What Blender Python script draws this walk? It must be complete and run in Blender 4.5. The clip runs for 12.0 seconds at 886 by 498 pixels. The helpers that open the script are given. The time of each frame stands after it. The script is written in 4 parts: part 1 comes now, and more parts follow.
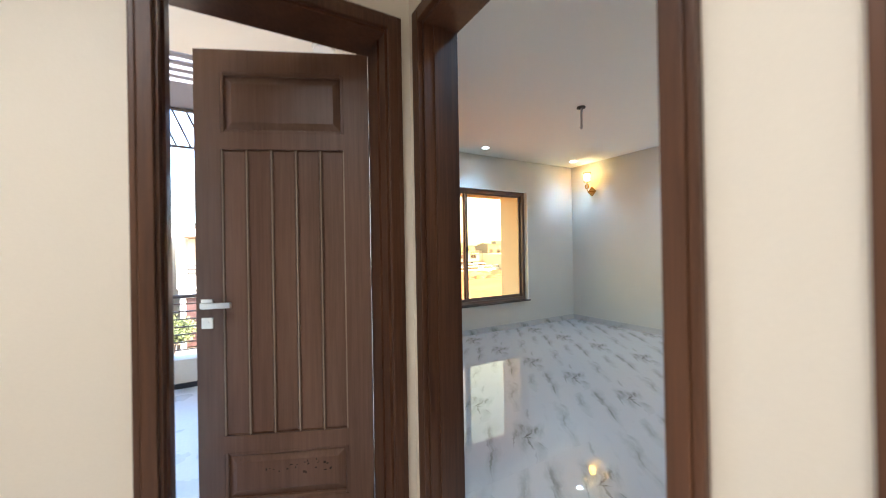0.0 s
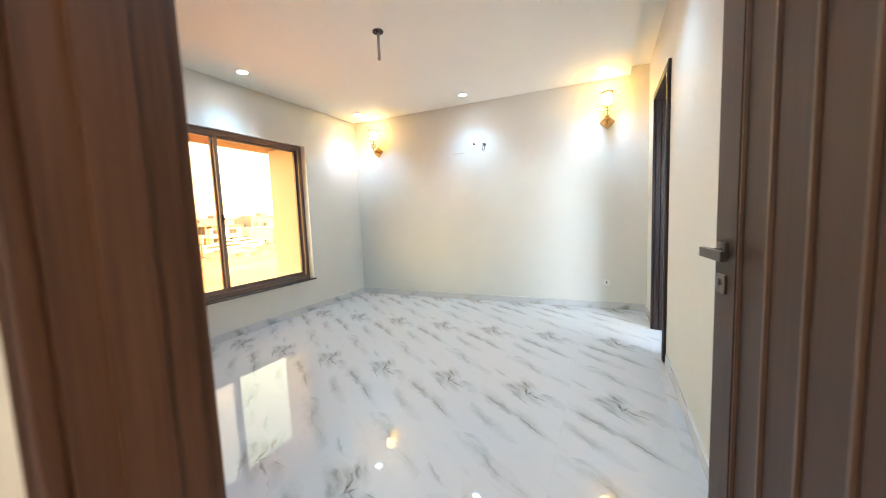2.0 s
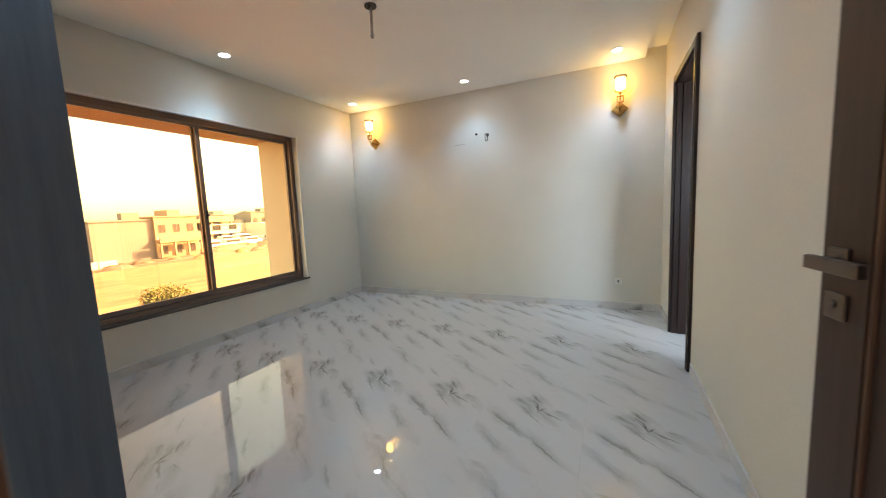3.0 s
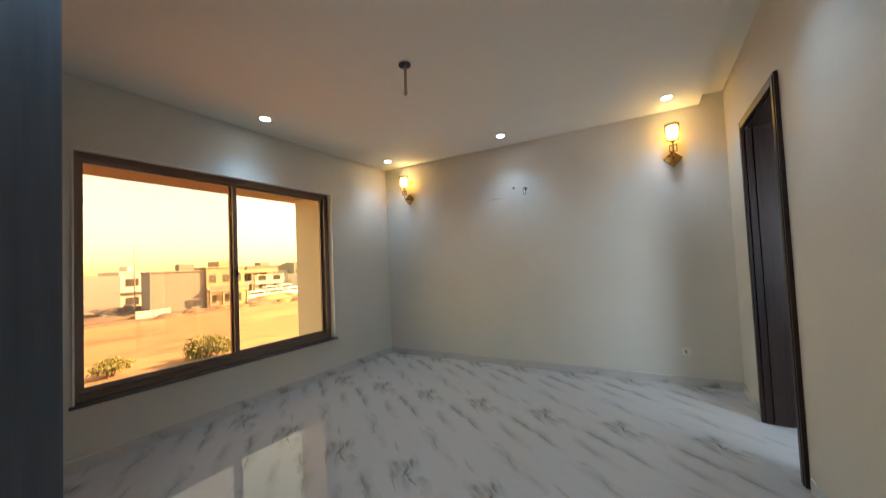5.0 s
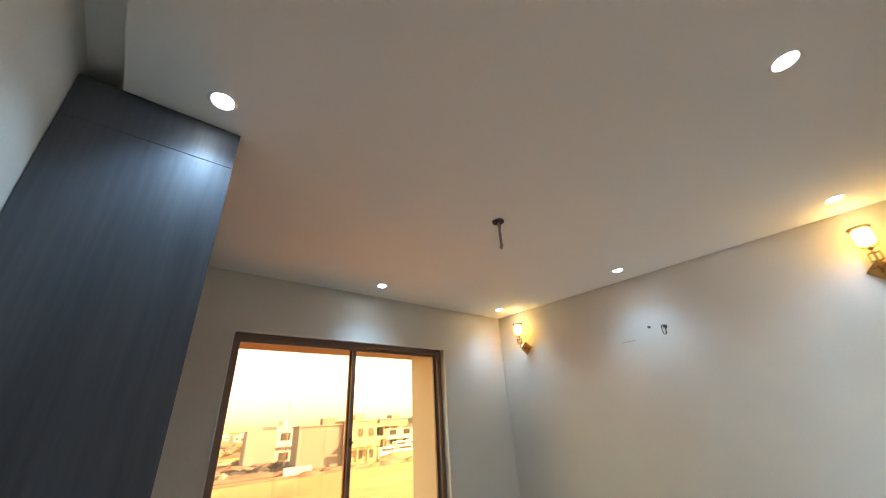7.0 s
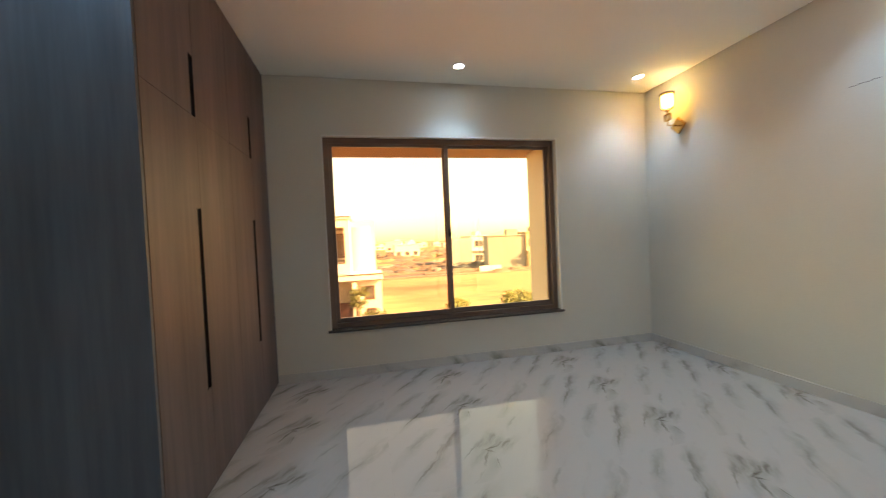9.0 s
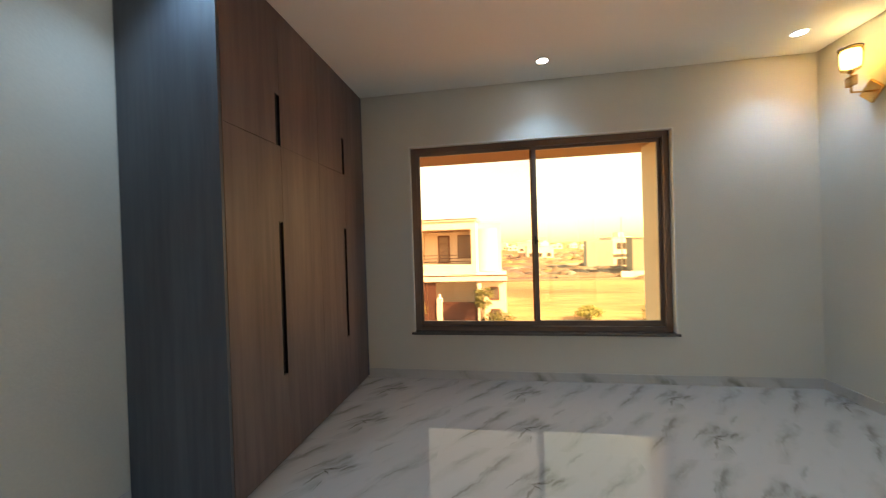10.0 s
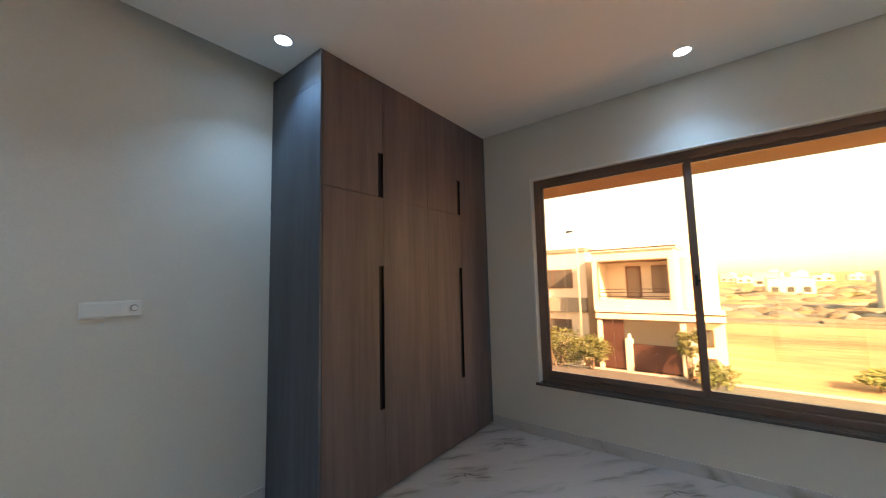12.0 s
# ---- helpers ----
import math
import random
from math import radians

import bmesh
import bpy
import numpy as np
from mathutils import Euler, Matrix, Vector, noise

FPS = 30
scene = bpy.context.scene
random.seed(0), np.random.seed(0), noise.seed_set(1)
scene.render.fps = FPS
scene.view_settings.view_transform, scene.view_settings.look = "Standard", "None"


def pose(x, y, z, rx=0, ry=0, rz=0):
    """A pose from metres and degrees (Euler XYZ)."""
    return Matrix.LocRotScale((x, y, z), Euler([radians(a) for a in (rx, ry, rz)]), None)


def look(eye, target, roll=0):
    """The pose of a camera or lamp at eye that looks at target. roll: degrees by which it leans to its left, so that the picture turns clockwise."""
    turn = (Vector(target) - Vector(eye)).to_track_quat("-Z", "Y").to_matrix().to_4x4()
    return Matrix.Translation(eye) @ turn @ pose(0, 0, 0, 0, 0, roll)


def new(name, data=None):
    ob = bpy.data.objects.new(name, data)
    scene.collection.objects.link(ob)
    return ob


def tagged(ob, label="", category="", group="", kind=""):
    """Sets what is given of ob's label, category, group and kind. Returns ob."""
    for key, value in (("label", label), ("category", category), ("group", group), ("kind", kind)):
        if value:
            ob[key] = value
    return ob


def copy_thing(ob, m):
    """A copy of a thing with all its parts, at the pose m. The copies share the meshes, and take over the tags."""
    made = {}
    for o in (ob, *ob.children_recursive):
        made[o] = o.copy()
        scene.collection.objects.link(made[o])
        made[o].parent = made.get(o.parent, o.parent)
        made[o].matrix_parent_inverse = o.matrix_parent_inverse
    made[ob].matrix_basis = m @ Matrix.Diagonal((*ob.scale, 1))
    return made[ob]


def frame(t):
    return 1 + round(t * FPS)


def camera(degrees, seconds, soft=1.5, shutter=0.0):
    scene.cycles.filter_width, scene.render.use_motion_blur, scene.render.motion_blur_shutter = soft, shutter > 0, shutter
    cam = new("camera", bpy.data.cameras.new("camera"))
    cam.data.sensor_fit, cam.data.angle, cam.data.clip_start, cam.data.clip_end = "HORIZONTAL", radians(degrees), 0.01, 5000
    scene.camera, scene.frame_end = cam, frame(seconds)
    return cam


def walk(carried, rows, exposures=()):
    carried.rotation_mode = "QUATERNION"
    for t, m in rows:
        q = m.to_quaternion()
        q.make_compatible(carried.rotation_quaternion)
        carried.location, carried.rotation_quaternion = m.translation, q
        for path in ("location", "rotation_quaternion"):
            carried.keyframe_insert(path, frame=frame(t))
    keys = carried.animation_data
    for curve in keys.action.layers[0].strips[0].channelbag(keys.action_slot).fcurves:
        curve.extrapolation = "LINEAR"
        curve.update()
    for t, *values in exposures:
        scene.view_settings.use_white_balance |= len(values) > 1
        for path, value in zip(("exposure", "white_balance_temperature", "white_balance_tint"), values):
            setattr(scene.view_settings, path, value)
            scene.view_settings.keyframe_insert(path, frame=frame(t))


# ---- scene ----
cam = camera(102.2, 12.0, soft=1.0, shutter=0.5)
PATH = [
    (0, (-5.505, -4.629, 1.332), (-4.505, -2.897, 1.339), -1.0),
    (0.5, (-5.411, -4.361, 1.258), (-4.316, -2.688, 1.245), -0.6),
    (1, (-5.297, -4.085, 1.32), (-3.901, -2.657, 1.213), -2.0),
    (1.5, (-5.195, -3.941, 1.297), (-3.511, -2.875, 1.127), -2.0),
    (2, (-4.964, -3.834, 1.279), (-3.158, -2.996, 1.09), -2.3),
    (2.5, (-4.834, -3.778, 1.287), (-3.023, -2.951, 1.088), -2.5),
    (4.3, (-4.384, -3.571, 1.267), (-2.626, -2.659, 0.987), -2.2),
    (4.5, (-4.367, -3.572, 1.286), (-2.616, -2.628, 1.082), -2.2),
    (5, (-4.424, -3.576, 1.358), (-2.698, -2.569, 1.433), -2.5),
    (5.5, (-4.462, -3.611, 1.412), (-2.765, -2.61, 1.758), -2.7),
    (6, (-4.473, -3.631, 1.465), (-2.861, -2.636, 2.106), -3.2),
    (6.5, (-4.384, -3.612, 1.476), (-3.005, -2.44, 2.329), -3.4),
    (7, (-4.198, -3.581, 1.488), (-3.006, -2.226, 2.35), -3.4),
    (7.5, (-4.028, -3.56, 1.383), (-2.878, -2.047, 2.007), -3.0),
    (7.7, (-3.91, -3.516, 1.36), (-2.791, -1.924, 1.825), -2.8),
    (9.3, (-3.028, -3.541, 1.259), (-2.853, -1.55, 1.198), -2.4),
    (9.5, (-2.918, -3.513, 1.275), (-2.909, -1.514, 1.215), -2.2),
    (10, (-2.688, -3.49, 1.309), (-3.002, -1.514, 1.294), -1.8),
    (10.5, (-2.487, -3.492, 1.392), (-3.068, -1.579, 1.457), -1.4),
    (11, (-2.401, -3.434, 1.421), (-3.199, -1.608, 1.594), -1.3),
    (11.5, (-2.32, -3.261, 1.411), (-3.336, -1.548, 1.599), -1.5),
    (12, (-2.183, -3.11, 1.373), (-3.409, -1.541, 1.556), -1.4),
]
walk(cam, [(t, look(a, b, r)) for t, a, b, r in PATH],
     [(0, 3.52, 5830, 10), (0.5, 3.48, 5600, 10), (1.0, 3.83, 6640, 10), (1.5, 4.22, 6540, 10), (2.0, 4.21, 6340, 10), (2.5, 3.56, 6640, 11), (2.7, 3.46, 6640, 11), (3.4, 2.97, 6640, 11),
      (4.5, 2.61, 6590, 11), (5.5, 2.82, 6590, 11), (6.5, 3.00, 6590, 11), (7.2, 3.10, 6690, 12), (9.5, 3.00, 6690, 11), (11.5, 2.75, 6390, 11), (12, 2.95, 5940, 11)])

# ---- world and sun ----
SUN_DIR = Vector((0.80, -0.42, 0.55)).normalized()
world = bpy.data.worlds.new("world")
scene.world = world
world.use_nodes = True
wn = world.node_tree.nodes
sky = wn.new("ShaderNodeTexSky")
sky.sky_type = "NISHITA"
sky.sun_disc = False
sky.sun_elevation = math.asin(SUN_DIR.z)
sky.sun_rotation = math.atan2(SUN_DIR.x, SUN_DIR.y)
sky.air_density, sky.dust_density, sky.ozone_density = 1.0, 1.1, 1.0
wn["Background"].inputs["Strength"].default_value = 0.15
world.node_tree.links.new(sky.outputs[0], wn["Background"].inputs["Color"])

sun = new("sun", bpy.data.lights.new("sun", "SUN"))
sun.data.energy, sun.data.angle, sun.data.color = 4.2, radians(0.5), (1.0, 0.93, 0.82)
sun.matrix_world = look(SUN_DIR * 30, (0, 0, 0))

DOWNLIGHT_W, DOWNLIGHT_GLOW = 3.7, 5.5
SCONCE_GLOW = 4.2
HALL_W = 12.0
WASH_W = 6.0

# room: north wall y 0, east wall x 0, south wall y YS, west wall x XW, ceiling ZC
YS, XW, ZC, T = -4.268, -4.64, 2.84, 0.23
ZTOP = 2.93
HX = XW - 0.15         # hall face of the west wall
HY = -3.11             # hall face of the hall's north wall
GROUND = -3.7

# ---- materials ----
def mat(name, color, rough=0.6, metal=0.0, var=0.06, scale=3.0, fine=60.0, bump=0.02, stretch=(1, 1, 1), ior=1.45, rvar=0.08, coat=0.0):
    """A surface with variation at two scales, in object space, and fine relief."""
    m = bpy.data.materials.new(name)
    m.use_nodes = True
    nt = m.node_tree
    n, l = nt.nodes, nt.links
    b = n["Principled BSDF"]
    tc = n.new("ShaderNodeTexCoord")
    mp = n.new("ShaderNodeMapping")
    mp.inputs["Scale"].default_value = stretch
    l.new(tc.outputs["Object"], mp.inputs[0])
    big, small = n.new("ShaderNodeTexNoise"), n.new("ShaderNodeTexNoise")
    big.inputs["Scale"].default_value, small.inputs["Scale"].default_value = scale, fine
    big.inputs["Detail"].default_value = 4
    small.inputs["Detail"].default_value = 3
    for x in (big, small):
        l.new(mp.outputs[0], x.inputs["Vector"])
    add = n.new("ShaderNodeMath")
    add.operation = "ADD"
    l.new(big.outputs["Fac"], add.inputs[0])
    l.new(small.outputs["Fac"], add.inputs[1])
    ramp = n.new("ShaderNodeMapRange")
    ramp.inputs["From Min"].default_value, ramp.inputs["From Max"].default_value = 0.6, 1.4
    ramp.inputs["To Min"].default_value, ramp.inputs["To Max"].default_value = 1 - var, 1 + var
    l.new(add.outputs[0], ramp.inputs["Value"])
    mul = n.new("ShaderNodeVectorMath")
    mul.operation = "SCALE"
    mul.inputs[0].default_value = color
    l.new(ramp.outputs[0], mul.inputs["Scale"])
    l.new(mul.outputs[0], b.inputs["Base Color"])
    rr = n.new("ShaderNodeMapRange")
    rr.inputs["From Min"].default_value, rr.inputs["From Max"].default_value = 0.3, 0.7
    rr.inputs["To Min"].default_value, rr.inputs["To Max"].default_value = max(0.02, rough - rvar), min(1, rough + rvar)
    l.new(big.outputs["Fac"], rr.inputs["Value"])
    l.new(rr.outputs[0], b.inputs["Roughness"])
    b.inputs["Metallic"].default_value = metal
    b.inputs["IOR"].default_value = ior
    b.inputs["Coat Weight"].default_value = coat
    if bump:
        bp = n.new("ShaderNodeBump")
        bp.inputs["Strength"].default_value, bp.inputs["Distance"].default_value = min(1.0, bump * 5), 0.002
        l.new(small.outputs["Fac"], bp.inputs["Height"])
        l.new(bp.outputs[0], b.inputs["Normal"])
    return m


def wood(name, dark, light, grain=(22, 22, 0.9), rough=0.4, coat=0.0, spec=0.5):
    """Wood with upright grain: broad tone bands and fine streaks."""
    m = bpy.data.materials.new(name)
    m.use_nodes = True
    n, l = m.node_tree.nodes, m.node_tree.links
    b = n["Principled BSDF"]
    tc, mp, mq = n.new("ShaderNodeTexCoord"), n.new("ShaderNodeMapping"), n.new("ShaderNodeMapping")
    mp.inputs["Scale"].default_value = grain
    mq.inputs["Scale"].default_value = (3.2, 3.2, 0.35)
    l.new(tc.outputs["Object"], mp.inputs[0])
    l.new(tc.outputs["Object"], mq.inputs[0])
    a, c = n.new("ShaderNodeTexNoise"), n.new("ShaderNodeTexNoise")
    a.inputs["Scale"].default_value, a.inputs["Detail"].default_value, a.inputs["Roughness"].default_value = 3.0, 6, 0.65
    c.inputs["Scale"].default_value, c.inputs["Detail"].default_value = 1.6, 2
    l.new(mp.outputs[0], a.inputs["Vector"])
    l.new(mq.outputs[0], c.inputs["Vector"])
    mix = n.new("ShaderNodeMath")
    mix.operation = "MULTIPLY_ADD"
    mix.inputs[1].default_value = 0.5
    l.new(a.outputs["Fac"], mix.inputs[0])
    half = n.new("ShaderNodeMath")
    half.operation = "MULTIPLY"
    half.inputs[1].default_value = 0.5
    l.new(c.outputs["Fac"], half.inputs[0])
    l.new(half.outputs[0], mix.inputs[2])
    r = n.new("ShaderNodeValToRGB")
    r.color_ramp.elements[0].position, r.color_ramp.elements[0].color = 0.36, (*dark, 1)
    r.color_ramp.elements[1].position, r.color_ramp.elements[1].color = 0.66, (*light, 1)
    l.new(mix.outputs[0], r.inputs[0])
    l.new(r.outputs[0], b.inputs["Base Color"])
    b.inputs["Roughness"].default_value = rough
    b.inputs["Coat Weight"].default_value = coat
    b.inputs["Coat Roughness"].default_value = 0.2
    b.inputs["Specular IOR Level"].default_value = spec
    bp = n.new("ShaderNodeBump")
    bp.inputs["Strength"].default_value, bp.inputs["Distance"].default_value = 0.25, 0.001
    l.new(a.outputs["Fac"], bp.inputs["Height"])
    l.new(bp.outputs[0], b.inputs["Normal"])
    return m


def marble(name, base, strokes, rough=0.025):
    """Polished porcelain with a printed vein pattern; strokes are x0, y0, x1, y1, half width, depth in tile space."""
    m = bpy.data.materials.new(name)
    m.use_nodes = True
    n, l = m.node_tree.nodes, m.node_tree.links
    b = n["Principled BSDF"]
    tc = n.new("ShaderNodeTexCoord")
    wob = n.new("ShaderNodeTexNoise")
    wob.inputs["Scale"].default_value, wob.inputs["Detail"].default_value, wob.inputs["Roughness"].default_value = 4.5, 6, 0.58
    l.new(tc.outputs["Object"], wob.inputs["Vector"])
    sub, sc, add = n.new("ShaderNodeVectorMath"), n.new("ShaderNodeVectorMath"), n.new("ShaderNodeVectorMath")
    sub.operation, sc.operation, add.operation = "SUBTRACT", "SCALE", "ADD"
    sub.inputs[1].default_value = (0.5, 0.5, 0.5)
    sc.inputs["Scale"].default_value = 0.12
    l.new(wob.outputs["Color"], sub.inputs[0])
    l.new(sub.outputs[0], sc.inputs[0])
    l.new(tc.outputs["Object"], add.inputs[0])
    l.new(sc.outputs[0], add.inputs[1])
    # laid flat; on upright faces the pattern leans with the height
    flat, sep = n.new("ShaderNodeCombineXYZ"), n.new("ShaderNodeSeparateXYZ")
    l.new(add.outputs[0], sep.inputs[0])
    for c in (0, 1):
        lean = n.new("ShaderNodeMath")
        lean.operation = "MULTIPLY_ADD"
        lean.inputs[1].default_value = 1.3
        l.new(sep.outputs[2], lean.inputs[0])
        l.new(sep.outputs[c], lean.inputs[2])
        l.new(lean.outputs[0], flat.inputs[c])
    total = None
    for x0, y0, x1, y1, w, depth in strokes:
        mp, g, k = n.new("ShaderNodeMapping"), n.new("ShaderNodeTexGradient"), n.new("ShaderNodeMath")
        mp.vector_type = "TEXTURE"
        mp.inputs["Location"].default_value = ((x0 + x1) / 2, (y0 + y1) / 2, 0)
        mp.inputs["Rotation"].default_value = (0, 0, math.atan2(y1 - y0, x1 - x0))
        mp.inputs["Scale"].default_value = (math.hypot(x1 - x0, y1 - y0) / 2 * 1.15, w, 1)
        g.gradient_type = "SPHERICAL"
        l.new(flat.outputs[0], mp.inputs[0])
        l.new(mp.outputs[0], g.inputs[0])
        k.operation = "MULTIPLY_ADD"
        k.inputs[1].default_value = depth * 0.85
        l.new(g.outputs["Fac"], k.inputs[0])
        if total:
            l.new(total.outputs[0], k.inputs[2])
        else:
            k.inputs[2].default_value = 0
        total = k
    # broken up by grain drawn out along the veins
    mp = n.new("ShaderNodeMapping")
    mp.vector_type = "TEXTURE"
    mp.inputs["Rotation"].default_value = (0, 0, radians(50))
    mp.inputs["Scale"].default_value = (0.24, 0.065, 1)
    l.new(flat.outputs[0], mp.inputs[0])
    br = n.new("ShaderNodeTexNoise")
    br.inputs["Scale"].default_value, br.inputs["Detail"].default_value, br.inputs["Roughness"].default_value = 1.0, 5, 0.55
    l.new(mp.outputs[0], br.inputs["Vector"])
    mr = n.new("ShaderNodeMapRange")
    mr.inputs["From Min"].default_value, mr.inputs["From Max"].default_value = 0.36, 0.60
    mr.inputs["To Min"].default_value, mr.inputs["To Max"].default_value = 0.15, 1.35
    l.new(br.outputs["Fac"], mr.inputs["Value"])
    veins = n.new("ShaderNodeMath")
    veins.operation = "MULTIPLY"
    l.new(total.outputs[0], veins.inputs[0])
    l.new(mr.outputs[0], veins.inputs[1])
    # faint cloudy veining everywhere
    faint = n.new("ShaderNodeMapRange")
    faint.inputs["From Min"].default_value, faint.inputs["From Max"].default_value = 0.56, 0.8
    faint.inputs["To Min"].default_value, faint.inputs["To Max"].default_value = 0.0, 0.09
    l.new(br.outputs["Fac"], faint.inputs["Value"])
    mx = n.new("ShaderNodeMath")
    mx.operation = "ADD"
    mx.use_clamp = True
    l.new(veins.outputs[0], mx.inputs[0])
    l.new(faint.outputs[0], mx.inputs[1])
    r = n.new("ShaderNodeValToRGB")
    r.color_ramp.elements[0].position, r.color_ramp.elements[0].color = 0.0, (*base, 1)
    r.color_ramp.elements[1].position, r.color_ramp.elements[1].color = 1.0, (0.135, 0.105, 0.09, 1)
    e = r.color_ramp.elements.new(0.35)
    e.color = (base[0] * 0.60, base[1] * 0.60, base[2] * 0.56, 1)
    l.new(mx.outputs[0], r.inputs[0])
    l.new(r.outputs[0], b.inputs["Base Color"])
    b.inputs["Roughness"].default_value = rough
    b.inputs["IOR"].default_value = 1.62
    return m


STROKES = [
    # soft smears
    (-0.02, 0.34, -0.58, -0.34, 0.058, 0.28), (0.50, 0.10, 0.18, -0.30, 0.050, 0.25), (0.10, 0.18, -0.14, -0.16, 0.095, 0.40), (-0.28, 0.31, -0.62, -0.08, 0.060, 0.28),
    (0.66, 0.30, 0.38, 0.00, 0.060, 0.28), (0.20, 0.07, 0.0, -0.12, 0.055, 0.34), (-0.10, 0.30, -0.30, 0.04, 0.042, 0.36), (0.05, -0.08, -0.16, -0.30, 0.040, 0.30),
    # sharper veins
    (-0.30, 0.02, -0.55, -0.30, 0.010, 0.30), (-0.20, 0.20, -0.42, -0.10, 0.007, 0.20),
    (0.45, 0.06, 0.24, -0.23, 0.010, 0.30), (0.30, 0.31, 0.16, 0.14, 0.015, 0.20),
    (0.08, 0.15, 0.0, 0.03, 0.032, 0.45), (-0.04, 0.08, -0.12, -0.03, 0.024, 0.42), (-0.03, -0.06, -0.11, -0.19, 0.013, 0.80),
    (0.13, 0.05, 0.05, -0.07, 0.022, 0.55), (-0.08, -0.04, 0.06, 0.0, 0.012, 0.75), (0.02, -0.08, -0.05, -0.03, 0.012, 0.7), (-0.10, 0.02, -0.20, -0.08, 0.007, 0.7), (0.0, -0.12, -0.05, -0.24, 0.006, 0.8), (-0.12, -0.21, -0.19, -0.29, 0.008, 0.55),
]
FLOOR = marble("polished_tile", (0.575, 0.55, 0.53), STROKES)
SKIRT = marble("skirting_marble", (0.62, 0.60, 0.58), [(x + 0.05, 0.1, x - 0.05, -0.1, w, dp) for x, w, dp in ((-3.72, 0.10, 0.15), (-2.95, 0.16, 0.2), (-2.32, 0.08, 0.5), (-2.18, 0.03, 0.35), (-1.86, 0.11, 0.45), (-1.35, 0.06, 0.3), (-1.22, 0.09, 0.55), (-0.62, 0.14, 0.6), (-0.28, 0.08, 0.35))]
               + [(0.1, y + 0.05, -0.1, y - 0.05, w, dp) for y, w, dp in ((-4.0, 0.12, 0.6), (-3.62, 0.05, 0.3), (-2.9, 0.15, 0.25), (-1.9, 0.10, 0.2), (-0.9, 0.16, 0.2), (-0.2, 0.12, 0.5))], rough=0.12)
WALL = mat("wall_paint", (0.695, 0.668, 0.595), 0.58, var=0.05, scale=2.2, fine=90, bump=0.08)
HALLPAINT = mat("hall_paint", (0.80, 0.73, 0.62), 0.5, var=0.02, scale=1.0, fine=120, bump=0.02)
CEIL = mat("ceiling_paint", (0.875, 0.865, 0.805), 0.8, var=0.015, scale=0.8, fine=90, bump=0.01)
# darker and more ochre than OUTPAINT, for canopy and balcony ceiling
SOFFITOCHRE = mat("dark_ochre_soffit", (0.30, 0.19, 0.11), 0.85, var=0.06, scale=1.5, fine=80, bump=0.05)
# grey holds the overhead shade of the terrace slats and front beam
SLATSHADE = mat("shaded_slat_grey", (0.27, 0.25, 0.27), 0.8, var=0.06, scale=2, fine=60, bump=0.03)
OUTPAINT = mat("outside_paint", (0.62, 0.55, 0.46), 0.8, var=0.05, scale=1.5, fine=80, bump=0.05)
DOORWOOD = wood("brown_door_wood", (0.034, 0.0155, 0.0095), (0.066, 0.032, 0.020), rough=0.44, coat=0.0, spec=0.36)
# door wood lightened to hold the light and haze on the terrace leaf
LITDOORWOOD = wood("lit_door_wood", (0.108, 0.052, 0.031), (0.172, 0.092, 0.060), rough=0.38, spec=0.5)
# pale colour paints the gloss highlights along the terrace leaf's beads
BEADGLINT = wood("bead_highlight_wood", (0.28, 0.205, 0.155), (0.40, 0.31, 0.245), rough=0.2, coat=0.5)
BEADWOOD = wood("polished_bead_wood", (0.085, 0.043, 0.027), (0.14, 0.075, 0.047), rough=0.28, coat=0.25)
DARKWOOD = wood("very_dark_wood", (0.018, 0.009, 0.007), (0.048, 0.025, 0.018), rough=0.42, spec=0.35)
FRAMEWOOD = wood("dark_frame_wood", (0.052, 0.021, 0.010), (0.132, 0.057, 0.028), rough=0.42, coat=0.05, spec=0.4)
LAMINATE = wood("grey_brown_laminate", (0.100, 0.073, 0.072), (0.182, 0.132, 0.126), grain=(9, 9, 0.5), rough=0.5)
PANELGREY = wood("dark_grey_laminate", (0.068, 0.075, 0.089), (0.122, 0.131, 0.153), grain=(9, 9, 0.5), rough=0.5)
GROOVE = mat("dark_groove_paint", (0.012, 0.012, 0.015), 0.45, var=0.1, bump=0)
METAL = mat("satin_metal", (0.80, 0.78, 0.74), 0.36, metal=1.0, var=0.05, bump=0)
BRONZE = mat("dark_bronze", (0.15, 0.115, 0.095), 0.35, metal=0.9, var=0.08, bump=0)
GOLD = mat("polished_gold", (0.62, 0.38, 0.13), 0.22, metal=1.0, var=0.08, bump=0)
ALU = mat("brown_aluminium", (0.20, 0.140, 0.112), 0.36, metal=0.3, var=0.08, bump=0.01)
SILL = mat("dark_marble", (0.085, 0.075, 0.07), 0.15, var=0.3, scale=6, fine=40, bump=0)
PLASTIC = mat("white_plastic", (0.78, 0.77, 0.73), 0.35, var=0.02, bump=0)
RUBBER = mat("black_rubber", (0.02, 0.02, 0.02), 0.6, var=0.1, bump=0)
PIPE = mat("galvanised_pipe", (0.42, 0.40, 0.38), 0.4, metal=0.7, var=0.15, scale=20, bump=0.02)
GAP = mat("shadow_gap", (0.10, 0.09, 0.08), 0.9, var=0.1)
CRACK = mat("plaster_crack", (0.30, 0.27, 0.24), 0.9, var=0.1)
SAND = mat("sand_ground", (0.29, 0.185, 0.092), 0.95, var=0.55, scale=0.10, fine=0.9, bump=0.05, stretch=(0.35, 1.6, 1))
ASPHALT = mat("worn_asphalt", (0.115, 0.108, 0.105), 0.9, var=0.2, scale=0.3, fine=8, bump=0.05)
KERB = mat("concrete_kerb", (0.42, 0.39, 0.35), 0.85, var=0.12, scale=1, fine=20, bump=0.05)
